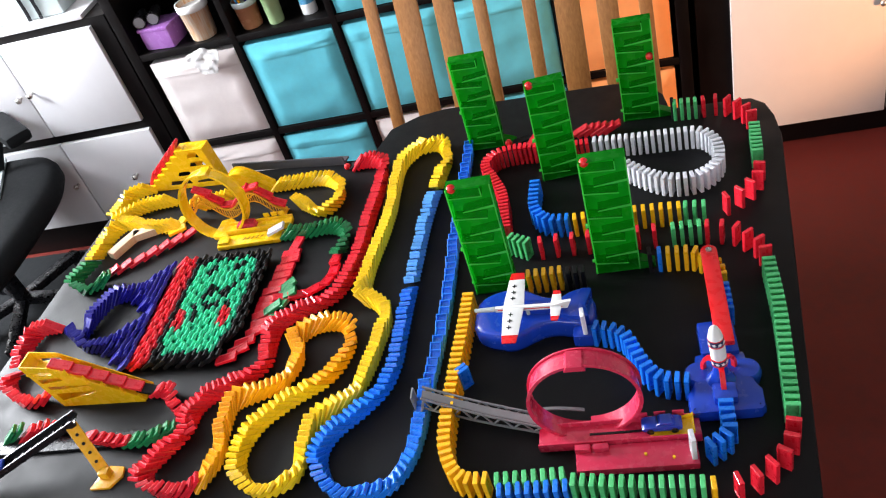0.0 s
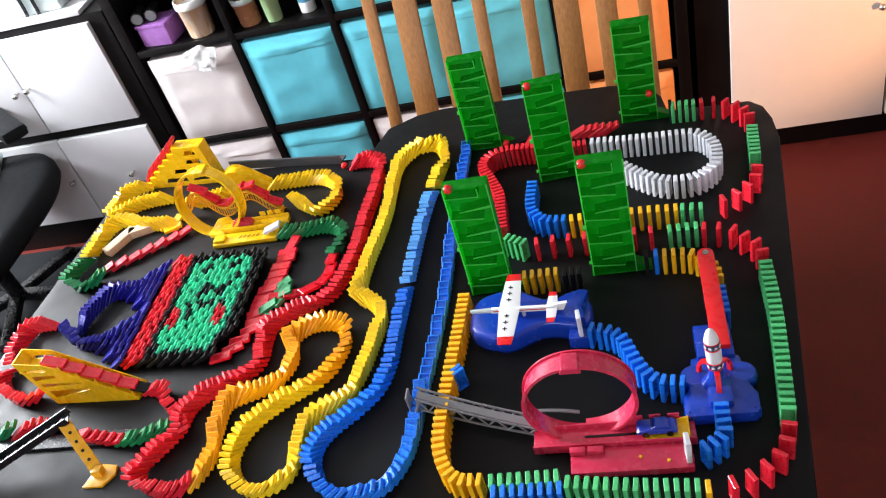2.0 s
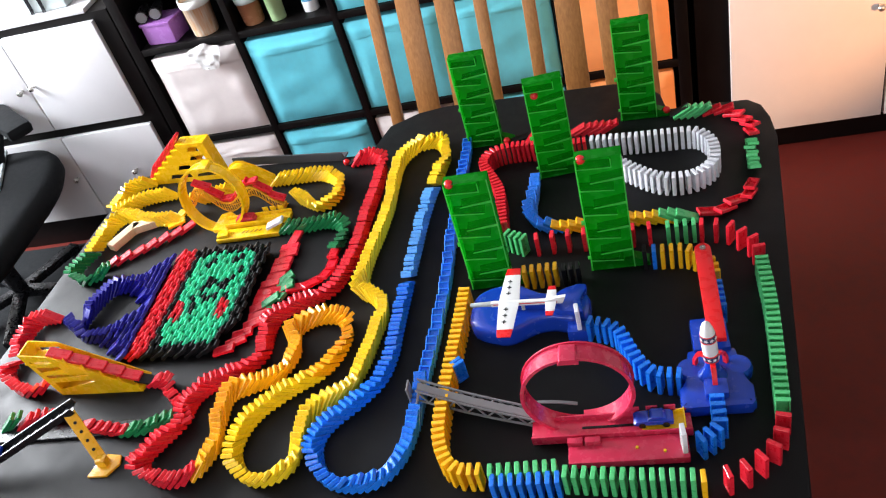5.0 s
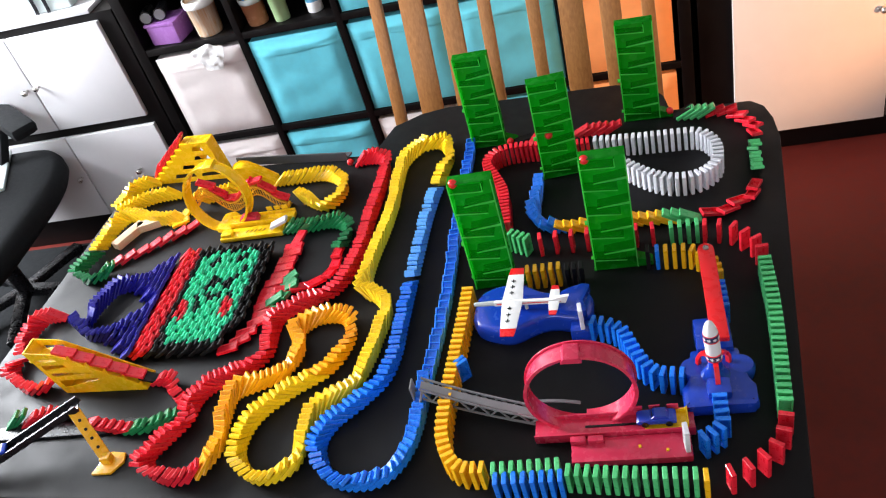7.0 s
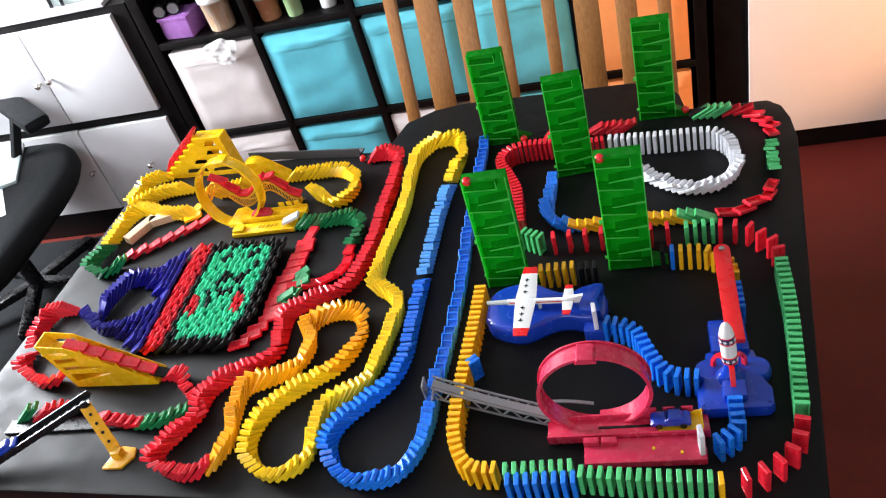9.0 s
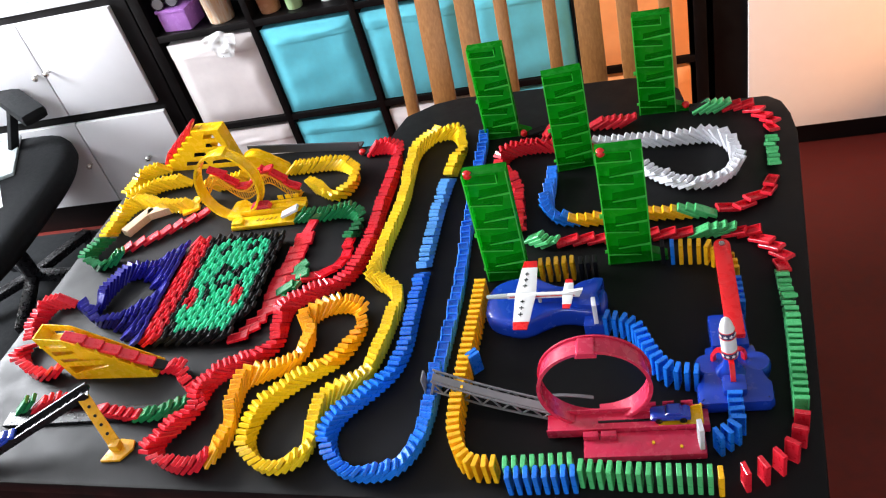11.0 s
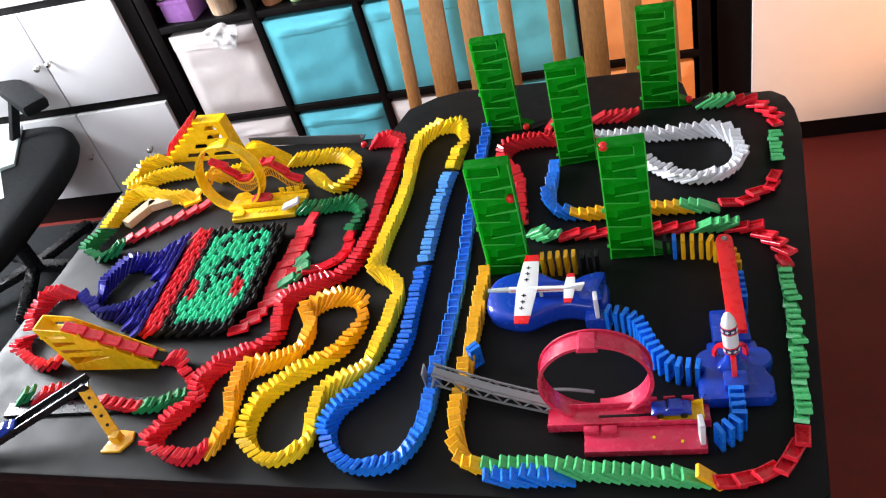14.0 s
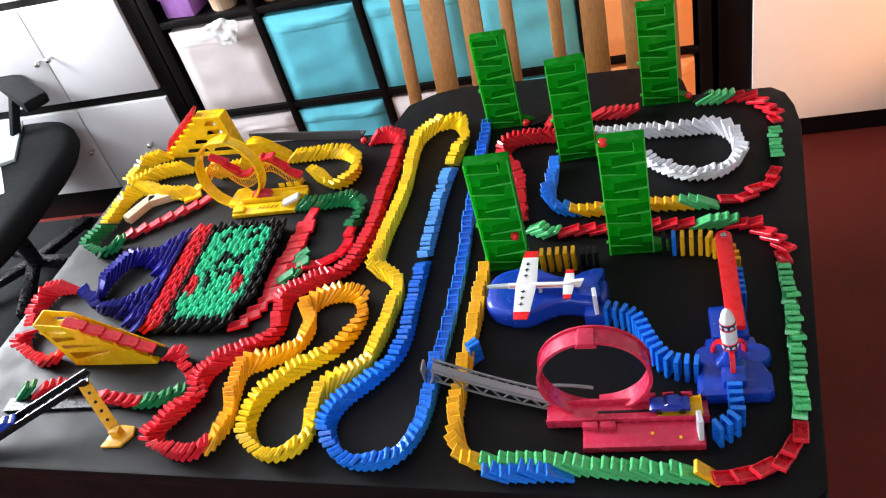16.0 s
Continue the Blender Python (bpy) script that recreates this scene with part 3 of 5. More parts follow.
def standing(points, colour, step, jitter=0.05, from_t=None, to_t=None, count=None, hollow=False):
    """A row of standing dominoes; with times, the fall runs along it."""
    spots = spline(points, step)
    if count:
        spots = spots[:count]
    n = len(spots)
    for k, (x, y, a) in enumerate(spots):
        h = a + rng.uniform(-jitter, jitter)
        if from_t is None:
            domino(colour, tipped(x, y, h, 0, TOP, hollow), "standing in a row of its colour")
            continue
        ob = domino(colour, tipped(x, y, h, 0, TOP, hollow), "that stands in a row and topples")
        t0 = from_t + (to_t - from_t) * k / max(1, n - 1)
        end = rest_angle(step) + rng.uniform(-0.05, 0.03)
        twist = rng.uniform(-0.12, 0.12)
        rows = [(0.0, tipped(x, y, h, 0, TOP, hollow)), (t0, tipped(x, y, h, 0, TOP, hollow)), (t0 + 0.07, tipped(x, y, h, end * 0.25, TOP, hollow)),
                (t0 + 0.14, tipped(x, y, h + twist * 0.6, end * 0.72, TOP + 0.0005, hollow)), (t0 + 0.22, tipped(x, y, h + twist, end, TOP + 0.0005, hollow)), (16.0, tipped(x, y, h + twist, end, TOP + 0.0005, hollow))]
        MOVES.append((ob, rows))


# the long toppled run: red, orange, yellow, blue
toppled([(0.603, -0.927), (0.640, -0.921), (0.679, -0.944), (0.687, -1.029), (0.681, -1.125), (0.678, -1.213), (0.669, -1.294), (0.646, -1.353), (0.596, -1.382), (0.552, -1.412), (0.546, -1.453), (0.547, -1.507), (0.515, -1.539), (0.474, -1.562), (0.444, -1.596), (0.437, -1.642), (0.411, -1.685), (0.395, -1.716), (0.411, -1.742), (0.455, -1.760), (0.483, -1.756)], "red", 0.0102)
toppled([(0.489, -1.754), (0.499, -1.745), (0.515, -1.704), (0.510, -1.649), (0.512, -1.597), (0.548, -1.577), (0.590, -1.557), (0.609, -1.508), (0.597, -1.463), (0.629, -1.430), (0.679, -1.433), (0.701, -1.475), (0.692, -1.525), (0.677, -1.551)], "orange", 0.0108)
toppled([(0.672, -1.558), (0.655, -1.571), (0.620, -1.595), (0.579, -1.633), (0.560, -1.670), (0.558, -1.713), (0.581, -1.751), (0.616, -1.767), (0.654, -1.751), (0.665, -1.717), (0.669, -1.664), (0.689, -1.633), (0.727, -1.602), (0.746, -1.545), (0.756, -1.482), (0.761, -1.429), (0.740, -1.391), (0.710, -1.363), (0.708, -1.285), (0.718, -1.204), (0.725, -1.116), (0.724, -1.038), (0.728, -0.957), (0.758, -0.904)], "yellow", 0.0108)
toppled([(0.758, -0.904), (0.804, -0.901), (0.830, -0.952), (0.825, -1.003), (0.819, -1.046)], "yellow", 0.0105)
toppled([(0.818, -1.061), (0.812, -1.098), (0.805, -1.179), (0.802, -1.254), (0.799, -1.333)], "light blue", 0.0115, hollow=True)
toppled([(0.799, -1.348), (0.797, -1.399), (0.795, -1.468), (0.794, -1.532), (0.782, -1.585), (0.751, -1.628), (0.711, -1.670), (0.697, -1.709), (0.712, -1.753), (0.742, -1.780), (0.787, -1.785), (0.819, -1.770), (0.842, -1.731), (0.852, -1.681), (0.855, -1.617)], "blue", 0.011)
toppled([(0.855, -1.613), (0.862, -1.547), (0.867, -1.472), (0.871, -1.390), (0.871, -1.268), (0.873, -1.131), (0.878, -0.945)], "blue", 0.0165, hollow=True)
toppled([(0.083, -0.884), (0.034, -0.899), (0.017, -0.962)], "yellow", 0.0105)
toppled([(0.166, -0.952), (0.097, -0.958), (0.042, -0.985)], "yellow", 0.0105)
toppled([(0.221, -1.060), (0.148, -1.049), (0.067, -1.022), (0.038, -1.050), (0.029, -1.123)], "yellow", 0.0105)
toppled([(0.335, -0.968), (0.290, -0.978), (0.245, -0.990)], "yellow", 0.0105)
toppled([(0.031, -1.133), (0.018, -1.168), (0.013, -1.198), (0.046, -1.233), (0.079, -1.221)], "dark green", 0.0115, hollow=True)
toppled([(0.070, -1.197), (0.124, -1.164), (0.180, -1.128), (0.242, -1.085)], "red", 0.03)
toppled([(0.410, -0.958), (0.470, -0.960), (0.540, -0.964), (0.588, -1.001), (0.592, -1.051), (0.565, -1.080), (0.510, -1.044)], "yellow", 0.0108)
toppled([(0.478, -1.141), (0.541, -1.146), (0.591, -1.142), (0.625, -1.159), (0.635, -1.187), (0.633, -1.215)], "dark green", 0.0115)
toppled([(0.625, -1.219), (0.625, -1.281), (0.597, -1.319), (0.558, -1.331)], "red", 0.03)
toppled([(0.045, -1.344), (0.001, -1.350), (-0.011, -1.394), (-0.001, -1.437)], "red", 0.0105)
toppled([(-0.000, -1.452), (-0.001, -1.483), (0.029, -1.517), (0.072, -1.541), (0.103, -1.536)], "red", 0.0125)
toppled([(0.329, -1.543), (0.361, -1.549), (0.383, -1.571), (0.415, -1.602), (0.437, -1.628)], "red", 0.0125)
toppled([(0.061, -1.625), (0.081, -1.618)], "dark green", 0.012)
toppled([(0.094, -1.624), (0.127, -1.615), (0.167, -1.613)], "red", 0.014)
toppled([(0.227, -1.628), (0.267, -1.640), (0.309, -1.648)], "red", 0.018)
toppled([(0.318, -1.651), (0.354, -1.651), (0.387, -1.643)], "dark green", 0.014)
toppled([(0.058, -1.349), (0.106, -1.380), (0.116, -1.331), (0.135, -1.285), (0.158, -1.275), (0.203, -1.271)], "purple", 0.0105)
toppled([(0.106, -1.380), (0.133, -1.407), (0.169, -1.415), (0.199, -1.412)], "purple", 0.0105)
toppled([(1.098, -0.934), (1.136, -0.937), (1.177, -0.940)], "red", 0.014)
toppled([(1.009, -0.948), (1.030, -0.932)], "red", 0.012)

# the run that topples, in the order of its fall
standing([(1.317, -0.925), (1.358, -0.929)], "green", 0.0135, from_t=2.78, to_t=2.88)
standing([(1.373, -0.929), (1.401, -0.930), (1.421, -0.942), (1.439, -0.963), (1.452, -0.986), (1.455, -1.011)], "red", 0.024, from_t=2.88, to_t=3.04, hollow=True)
standing([(1.452, -1.042), (1.442, -1.133)], "green", 0.0125, from_t=3.06, to_t=3.26)
standing([(1.439, -1.168), (1.429, -1.200), (1.407, -1.224), (1.378, -1.245), (1.345, -1.255)], "red", 0.028, from_t=3.28, to_t=3.52, hollow=True)
standing([(1.329, -1.263), (1.297, -1.259)], "green", 0.0155, from_t=3.54, to_t=3.60)
standing([(1.287, -1.258), (1.216, -1.253), (1.103, -1.251)], "amber", 0.0153, from_t=3.61, to_t=3.83)
standing([(1.089, -1.248), (1.058, -1.243), (1.037, -1.223), (1.027, -1.191), (1.030, -1.116)], "blue", 0.0135, from_t=3.85, to_t=4.2)
standing([(1.181, -1.079), (1.221, -1.124), (1.245, -1.148), (1.273, -1.168), (1.303, -1.176), (1.335, -1.172), (1.362, -1.152), (1.376, -1.125), (1.378, -1.083), (1.367, -1.053), (1.348, -1.034), (1.311, -1.029), (1.235, -1.024), (1.148, -1.014)], "white", 0.0127, from_t=8.42, to_t=9.38)
standing([(1.134, -1.016), (1.088, -1.015), (1.023, -0.998), (0.969, -0.996), (0.936, -1.011), (0.926, -1.047), (0.945, -1.092), (0.965, -1.145), (0.970, -1.199), (0.975, -1.250)], "red", 0.0108, from_t=9.40, to_t=10.1, hollow=True)
standing([(0.985, -1.281), (1.022, -1.304)], "green", 0.012, from_t=10.12, to_t=10.19)
standing([(1.040, -1.303), (1.068, -1.302), (1.143, -1.305), (1.217, -1.309), (1.245, -1.310)], "red", 0.0285, from_t=10.21, to_t=10.46, hollow=True)
standing([(1.271, -1.313), (1.316, -1.314)], "green", 0.0145, from_t=10.48, to_t=10.54)
standing([(1.327, -1.317), (1.352, -1.322), (1.373, -1.332), (1.390, -1.353), (1.404, -1.373), (1.408, -1.396)], "red", 0.024, from_t=10.56, to_t=10.75, hollow=True)
standing([(1.407, -1.420), (1.402, -1.532), (1.383, -1.713)], "green", 0.0125, from_t=10.77, to_t=11.12)
standing([(1.380, -1.731), (1.372, -1.757), (1.357, -1.780), (1.336, -1.797), (1.313, -1.810), (1.290, -1.817)], "red", 0.025, from_t=11.15, to_t=11.4, hollow=True)
standing([(1.266, -1.820), (1.264, -1.820)], "amber", 0.01, from_t=11.42, to_t=11.42)
standing([(1.253, -1.817), (1.171, -1.811), (1.081, -1.801)], "green", 0.0128, from_t=11.45, to_t=11.7)
standing([(1.073, -1.791), (0.978, -1.793)], "green", 0.0128, from_t=11.72, to_t=11.82)
standing([(1.077, -1.810), (0.985, -1.810)], "blue", 0.0128, from_t=11.72, to_t=11.82)
standing([(0.966, -1.790), (0.940, -1.788), (0.921, -1.775), (0.909, -1.753), (0.901, -1.721), (0.900, -1.685), (0.901, -1.643), (0.904, -1.604), (0.907, -1.558), (0.911, -1.509), (0.914, -1.458), (0.916, -1.420)], "amber", 0.0124, from_t=11.82, to_t=12.22)

# rows that stay standing
standing([(1.020, -1.388), (1.075, -1.388)], "amber", 0.0135)
standing([(1.089, -1.393), (1.122, -1.392)], "black", 0.012)
standing([(1.242, -1.371), (1.241, -1.371)], "blue", 0.01)
standing([(1.256, -1.373), (1.294, -1.378), (1.319, -1.397), (1.329, -1.419), (1.331, -1.453)], "amber", 0.0145)
standing([(1.330, -1.465), (1.329, -1.521)], "blue", 0.013)
standing([(1.129, -1.525), (1.155, -1.534), (1.175, -1.552), (1.188, -1.588), (1.203, -1.620), (1.221, -1.639), (1.256, -1.647)], "blue", 0.0135)
standing([(1.300, -1.692), (1.299, -1.714), (1.298, -1.737), (1.283, -1.752), (1.261, -1.764)], "blue", 0.0135)
standing([(0.915, -1.585), (0.921, -1.592)], "blue", 0.008)

# ---- green ball towers ----


def ball_tower(x, y, turn, high, label):
    """A clear green zigzag tower: back sheet, two sides, cap, foot and alternating ramps."""
    w, d = 0.074, 0.026
    ob = thing("ball_tower", pose(x, y, TOP, 0, 0, turn), label, "toy tower", "green ball towers")
    bm = bmesh.new()
    box(bm, w / 2, d - 0.0008, high / 2, w, 0.0016, high, 0.0004)
    part("back_sheet", bm, M_GREENTOWER, ob)
    for sx in (0.0008, w - 0.0008):
        bm = bmesh.new()
        box(bm, sx, d / 2 + 0.0008, high / 2, 0.0016, d - 0.0016, high, 0.0004)
        side_wall = part("side", bm, M_GREENTOWER, ob)
        bm = bmesh.new()
        box(bm, sx, 0.0, high / 2, 0.0022, 0.0016, high, 0.0005)
        part("rim", bm, M_GREENEDGE_LIT, side_wall, "front rim in a paler, lit green")
    bm = bmesh.new()
    box(bm, w / 2, d / 2, high - 0.0008, w - 0.004, d - 0.002, 0.0016, 0.0004)
    part("cap", bm, M_GREENTOWER, ob)

    def shelf_in(name, outline):
        """A thin sloping shelf with a front edge strip coloured as lit."""
        bm = bmesh.new()
        prism(bm, outline, 0.0016, d - 0.0018, "y")
        ledge = part(name, bm, M_GREENRAMP, ob, smooth=False)
        bm = bmesh.new()
        prism(bm, outline, 0.0002, 0.0014, "y")
        part("edge", bm, M_GREENEDGE_LIT, ledge, "front edge in a paler, lit green", smooth=False)

    shelf_in("top_chute", [(0.002, high - 0.0185), (w * 0.745, high - 0.0215), (w * 0.745, high - 0.006), (w * 0.765, high - 0.006), (w * 0.765, high - 0.0232), (0.002, high - 0.0202)])
    step = (high - 0.030) / 4.08
    for k in range(8):
        if k % 2:
            z = high - 0.0615 - step * (k // 2)
            outline = [(0.002, z), (w * 0.76, z - 0.0060), (w * 0.76, z - 0.0072), (0.002, z - 0.0022)]
        else:
            z = high - 0.0425 - step * (k // 2)
            outline = [(w - 0.002, z), (w * 0.26, z - 0.0065), (w * 0.26, z - 0.0077), (w - 0.002, z - 0.0040)]
        if z > 0.015:
            shelf_in("ramp", outline)
    bm = bmesh.new()
    box(bm, w / 2 + 0.012, d / 2, 0.0015, w + 0.028, d, 0.003, 0.0008)
    prism(bm, [(w, 0.003), (w + 0.024, 0.003), (w + 0.024, 0.006), (w, 0.017)], 0.003, d - 0.003, "y")
    part("foot", bm, M_GREENTOWER, ob)
    bm = bmesh.new()
    rod(bm, (-0.006, d / 2, high * 0.42), (0.0, d / 2, high * 0.42), 0.004, segments=10)
    part("pin", bm, M_GREENEDGE_LIT, ob)
    bm = bmesh.new()
    rod(bm, (-0.005, d / 2, 0.02), (0.0, d / 2, 0.02), 0.003, segments=10)
    part("pin", bm, M_GREENEDGE_LIT, ob)
    return ob


TOWERS = [(0.880, -0.925, 0, 0.221), (1.041, -1.076, 7, 0.221), (0.921, -1.383, 1, 0.236), (1.135, -1.367, 0, 0.238), (1.213, -0.906, -3, 0.226)]
for x, y, turn, high in TOWERS:
    ball_tower(x, y, turn, high, "clear green plastic zigzag ball tower on the table")


def ball(places, label):
    bm = bmesh.new()
    bmesh.ops.create_uvsphere(bm, u_segments=18, v_segments=12, radius=0.0080)
    ob = tagged(part("ball", bm, M_REDARM), label, "ball", "red balls")
    if len(places) == 1:
        ob.location = places[0]
    else:
        MOVES.append((ob, [(t, Matrix.Translation(p)) for t, p in ((r[0], r[1:]) for r in places)]))
    return ob


def tower_spot(k, u, v):
    """A place in a tower: u across from 0 to 1, v metres below its top."""
    x, y, turn, high = TOWERS[k]
    c, s = math.cos(radians(turn)), math.sin(radians(turn))
    a, b = 0.074 * u, 0.007
    return (x + a * c - b * s, y + a * s + b * c, TOP + high - v)


def roll_down(k, spots):
    """Rows of a ball that runs from side to side down a tower: seconds, place across, share of the height fallen."""
    high = TOWERS[k][3]
    return [(t, *tower_spot(k, u, 0.003 + high * v)) for t, u, v in spots]


# ---- red loop launcher ----
loop = thing("loop_launcher", pose(0, 0, TOP), "pink-red plastic car launcher with a vertical loop", "toy launcher")
CX, CZ, R = 1.112, 0.079, 0.0745
turnpts = [(CX + R * math.sin(a), -1.688 - 0.008 * a / (2 * math.pi), CZ - R * math.cos(a)) for a in [2 * math.pi * k / 64 for k in range(65)]]
bm = bmesh.new()
sweep(bm, turnpts, (0, 0.0150, 0), 0.0022)
part("loop_band", bm, M_REDTOY, loop)
for side in (-0.0150, 0.0150):
    bm = bmesh.new()
    sweep(bm, [(CX + (R + 0.001) * math.sin(a), -1.688 + side - 0.008 * a / (2 * math.pi), CZ - (R + 0.001) * math.cos(a)) for a in [2 * math.pi * k / 64 for k in range(65)]], (0, 0.0011, 0), 0.0045)
    part("loop_lip", bm, M_REDTOY, loop)
bm = bmesh.new()
prism(bm, [(CX - 0.018, CZ + R - 0.002), (CX + 0.012, CZ + R - 0.003), (CX + 0.008, CZ + R + 0.007), (CX - 0.013, CZ + R + 0.008)], -1.712, -1.682, "y", 0.0012)
part("top_clip", bm, M_REDTOY, loop)
bm = bmesh.new()
box(bm, 1.172, -1.7515, 0.007, 0.166, 0.042, 0.014, 0.004)
part("base_plate", bm, M_REDTOY, loop)
bm = bmesh.new()
box(bm, 1.150, -1.712, 0.008, 0.226, 0.036, 0.010, 0.002)
for y in (-1.695, -1.729):
    box(bm, 1.150, y, 0.015, 0.226, 0.0025, 0.012, 0.0008)
part("launch_track", bm, M_REDTOY, loop)
bm = bmesh.new()
box(bm, 1.155, -1.712, 0.0135, 0.09, 0.0035, 0.0012)
part("slot", bm, M_BLACKTOY, loop)
for x in (1.10, 1.125):
    bm = bmesh.new()
    box(bm, x, -1.739, 0.018, 0.022, 0.010, 0.010, 0.002)
    part("stop_block", bm, M_REDTOY, loop)
for x in (1.185, 1.21, 1.235):
    bm = bmesh.new()
    box(bm, x, -1.695, 0.026, 0.016, 0.0025, 0.010, 0.0008)
    part("guard", bm, M_REDTOY, loop)
for x, y in ((1.185, -1.752), (1.222, -1.760)):
    bm = bmesh.new()
    rod(bm, (x, y, 0.013), (x, y, 0.0165), 0.0022, segments=10)
    part("pin", bm, TOY["yellow"], loop, "small pale pin")


def toy_car(name, m, mat, label):
    """A small die-cast car: body, cabin, windows and four wheels; x is forward."""
    ob = thing(name, m, label, "toy car")
    bm = bmesh.new()
    prism(bm, [(-0.026, 0.004), (0.027, 0.004), (0.029, 0.009), (0.024, 0.0125), (0.010, 0.0135), (-0.022, 0.0135), (-0.027, 0.010)], -0.0105, 0.0105, "y", 0.002)
    part("body", bm, mat, ob)
    bm = bmesh.new()
    prism(bm, [(-0.018, 0.0130), (0.010, 0.0130), (0.003, 0.0195), (-0.012, 0.0195)], -0.0085, 0.0085, "y", 0.0015)
    part("cabin", bm, mat, ob)
    bm = bmesh.new()
    box(bm, 0.0068, 0, 0.0163, 0.001, 0.014, 0.005, 0, None)
    part("windscreen", bm, M_BLACKTOY, ob, "dark windscreen")
    for x in (-0.016, 0.017):
        for y in (-0.0095, 0.0095):
            bm = bmesh.new()
            rod(bm, (x, y - 0.002, 0.005), (x, y + 0.002, 0.005), 0.005, segments=14)
            part("wheel", bm, M_BLACKTOY, ob)
    return ob


toy_car("toy_car", pose(1.212, -1.710, TOP + 0.0152, 0, 0, 180), M_BLUETOY, "dark blue toy car waiting on the red launcher")
cradle = thing("car_cradle", pose(1.227, -1.712, TOP + 0.0133), "yellow plastic cradle around the blue toy car", "toy part")
bm = bmesh.new()
box(bm, -0.003, 0, 0.0009, 0.060, 0.032, 0.0016)
part("floor_plate", bm, M_YELLOWTOY, cradle)
for y in (-0.0155, 0.0155):
    bm = bmesh.new()
    prism(bm, [(-0.032, 0), (0.026, 0), (0.026, 0.010), (0.006, 0.005), (-0.032, 0.003)], y - 0.001, y + 0.001, "y")
    part("side", bm, M_YELLOWTOY, cradle)
bm = bmesh.new()
box(bm, 0.0265, 0, 0.0065, 0.002, 0.032, 0.013, 0.0005)
part("end_wall", bm, M_YELLOWTOY, cradle)
tagged(domino("white", tipped(1.2480, -1.7560, 0.1, 0, TOP + 0.014), "standing at the end of the red launcher"), "")

# ---- grey bridge ramp ----
bridge = thing("bridge_ramp", pose(0, 0, 0), "grey plastic truss ramp running into the loop", "toy ramp")
A, B = Vector((0.862, -1.640, 0.836)), Vector((1.045, -1.690, 0.808))
side = Vector((0.0, 0.0115, 0))


def along(u, h, s):
    p = A.lerp(B, u) + side * s
    return (p.x, p.y, p.z - 0.004 * math.sin(u * math.pi) + h)


bm = bmesh.new()
sweep(bm, [along(k / 12, 0.0, 0) for k in range(13)], (0, 0.0070, 0), 0.0012)
part("deck", bm, M_GREY, bridge)
for s in (-1, 1):
    for h, name in ((0.003, "top_rail"), (-0.020, "bottom_rail")):
        bm = bmesh.new()
        sweep(bm, [along(k / 12, h * (1 - 0.45 * k / 12) if h < 0 else h, s) for k in range(13)], (0, 0.0012, 0), 0.0032)
        part(name, bm, M_GREY, bridge)
    for k in range(6):
        u = k / 6
        bm = bmesh.new()
        beam(bm, along(u, 0.003, s), along(u + 1 / 12, -0.020 * (1 - 0.45 * u), s), 0.002, 0.0022)
        part("brace", bm, M_GREY, bridge)
        bm = bmesh.new()
        beam(bm, along(u + 1 / 12, -0.020 * (1 - 0.45 * u), s), along(min(1, u + 1 / 6), 0.003, s), 0.002, 0.0022)
        part("brace", bm, M_GREY, bridge)
    bm = bmesh.new()
    beam(bm, along(0.02, 0.0, s), (A.x + 0.016 * s + 0.002, A.y + 0.018 * s, TOP + 0.002), 0.005, 0.003)
    part("leg", bm, M_GREY, bridge)
bm = bmesh.new()
box(bm, 0.847, -1.641, 0.822, 0.003, 0.022, 0.038, 0.001)
part("end_flap", bm, M_GREY, bridge)
bm = bmesh.new()
sweep(bm, [(1.03 + 0.075 * u, -1.672, 0.815 - 0.010 * u + 0.004 * math.sin(u * 3)) for u in [k / 8 for k in range(9)]], (0, 0.0025, 0), 0.002)
part("guide", bm, M_GREY, bridge)

# ---- aeroplane launcher ----
stand = thing("aeroplane_stand", pose(1.03, -1.472, TOP, 0, 0, -4), "deep blue plastic stand with a rounded front", "toy stand")
bm = bmesh.new()
half = []
for k in range(64):
    a = 2 * math.pi * k / 64
    x = math.copysign(abs(math.cos(a)) ** 0.8, math.cos(a)) * 0.102
    wide = 0.060 if x < -0.04 else 0.060 - 0.030 * (0.5 - 0.5 * math.cos(math.pi * min(1, (x + 0.04) / 0.07))) + 0.016 * max(0, (x - 0.045) / 0.055) ** 0.8
    half.append((x, math.copysign(abs(math.sin(a)) ** 0.6, math.sin(a)) * wide))
pillow(bm, half, [(0.985, 0.0), (1.0, 0.006), (1.0, 0.020), (0.985, 0.027), (0.95, 0.032), (0.89, 0.0345), (0.80, 0.0350)])
part("body", bm, M_BLUETOY, stand)
bm = bmesh.new()
prism(bm, [(0.046, -0.020), (0.060, -0.026), (0.082, -0.029), (0.094, -0.028), (0.092, -0.018), (0.087, 0.0), (0.094, 0.022), (0.096, 0.036), (0.082, 0.038), (0.060, 0.030), (0.046, 0.020)], 0.018, 0.044, "z", 0.005)
part("raised_end", bm, M_BLUETOY, stand)
bm = bmesh.new()
box(bm, 0.082, -0.043, 0.013, 0.034, 0.026, 0.026, 0.006)
part("end_lip", bm, M_BLUETOY, stand)
bm = bmesh.new()
box(bm, 0.008, -0.004, 0.045, 0.080, 0.012, 0.024, 0.003)
part("rail", bm, M_BLUETOY, stand)
tagged(domino("white", pose(1.112, -1.521, TOP + 0.0262, 0, 0, 5), "standing on the blue stand"), "")
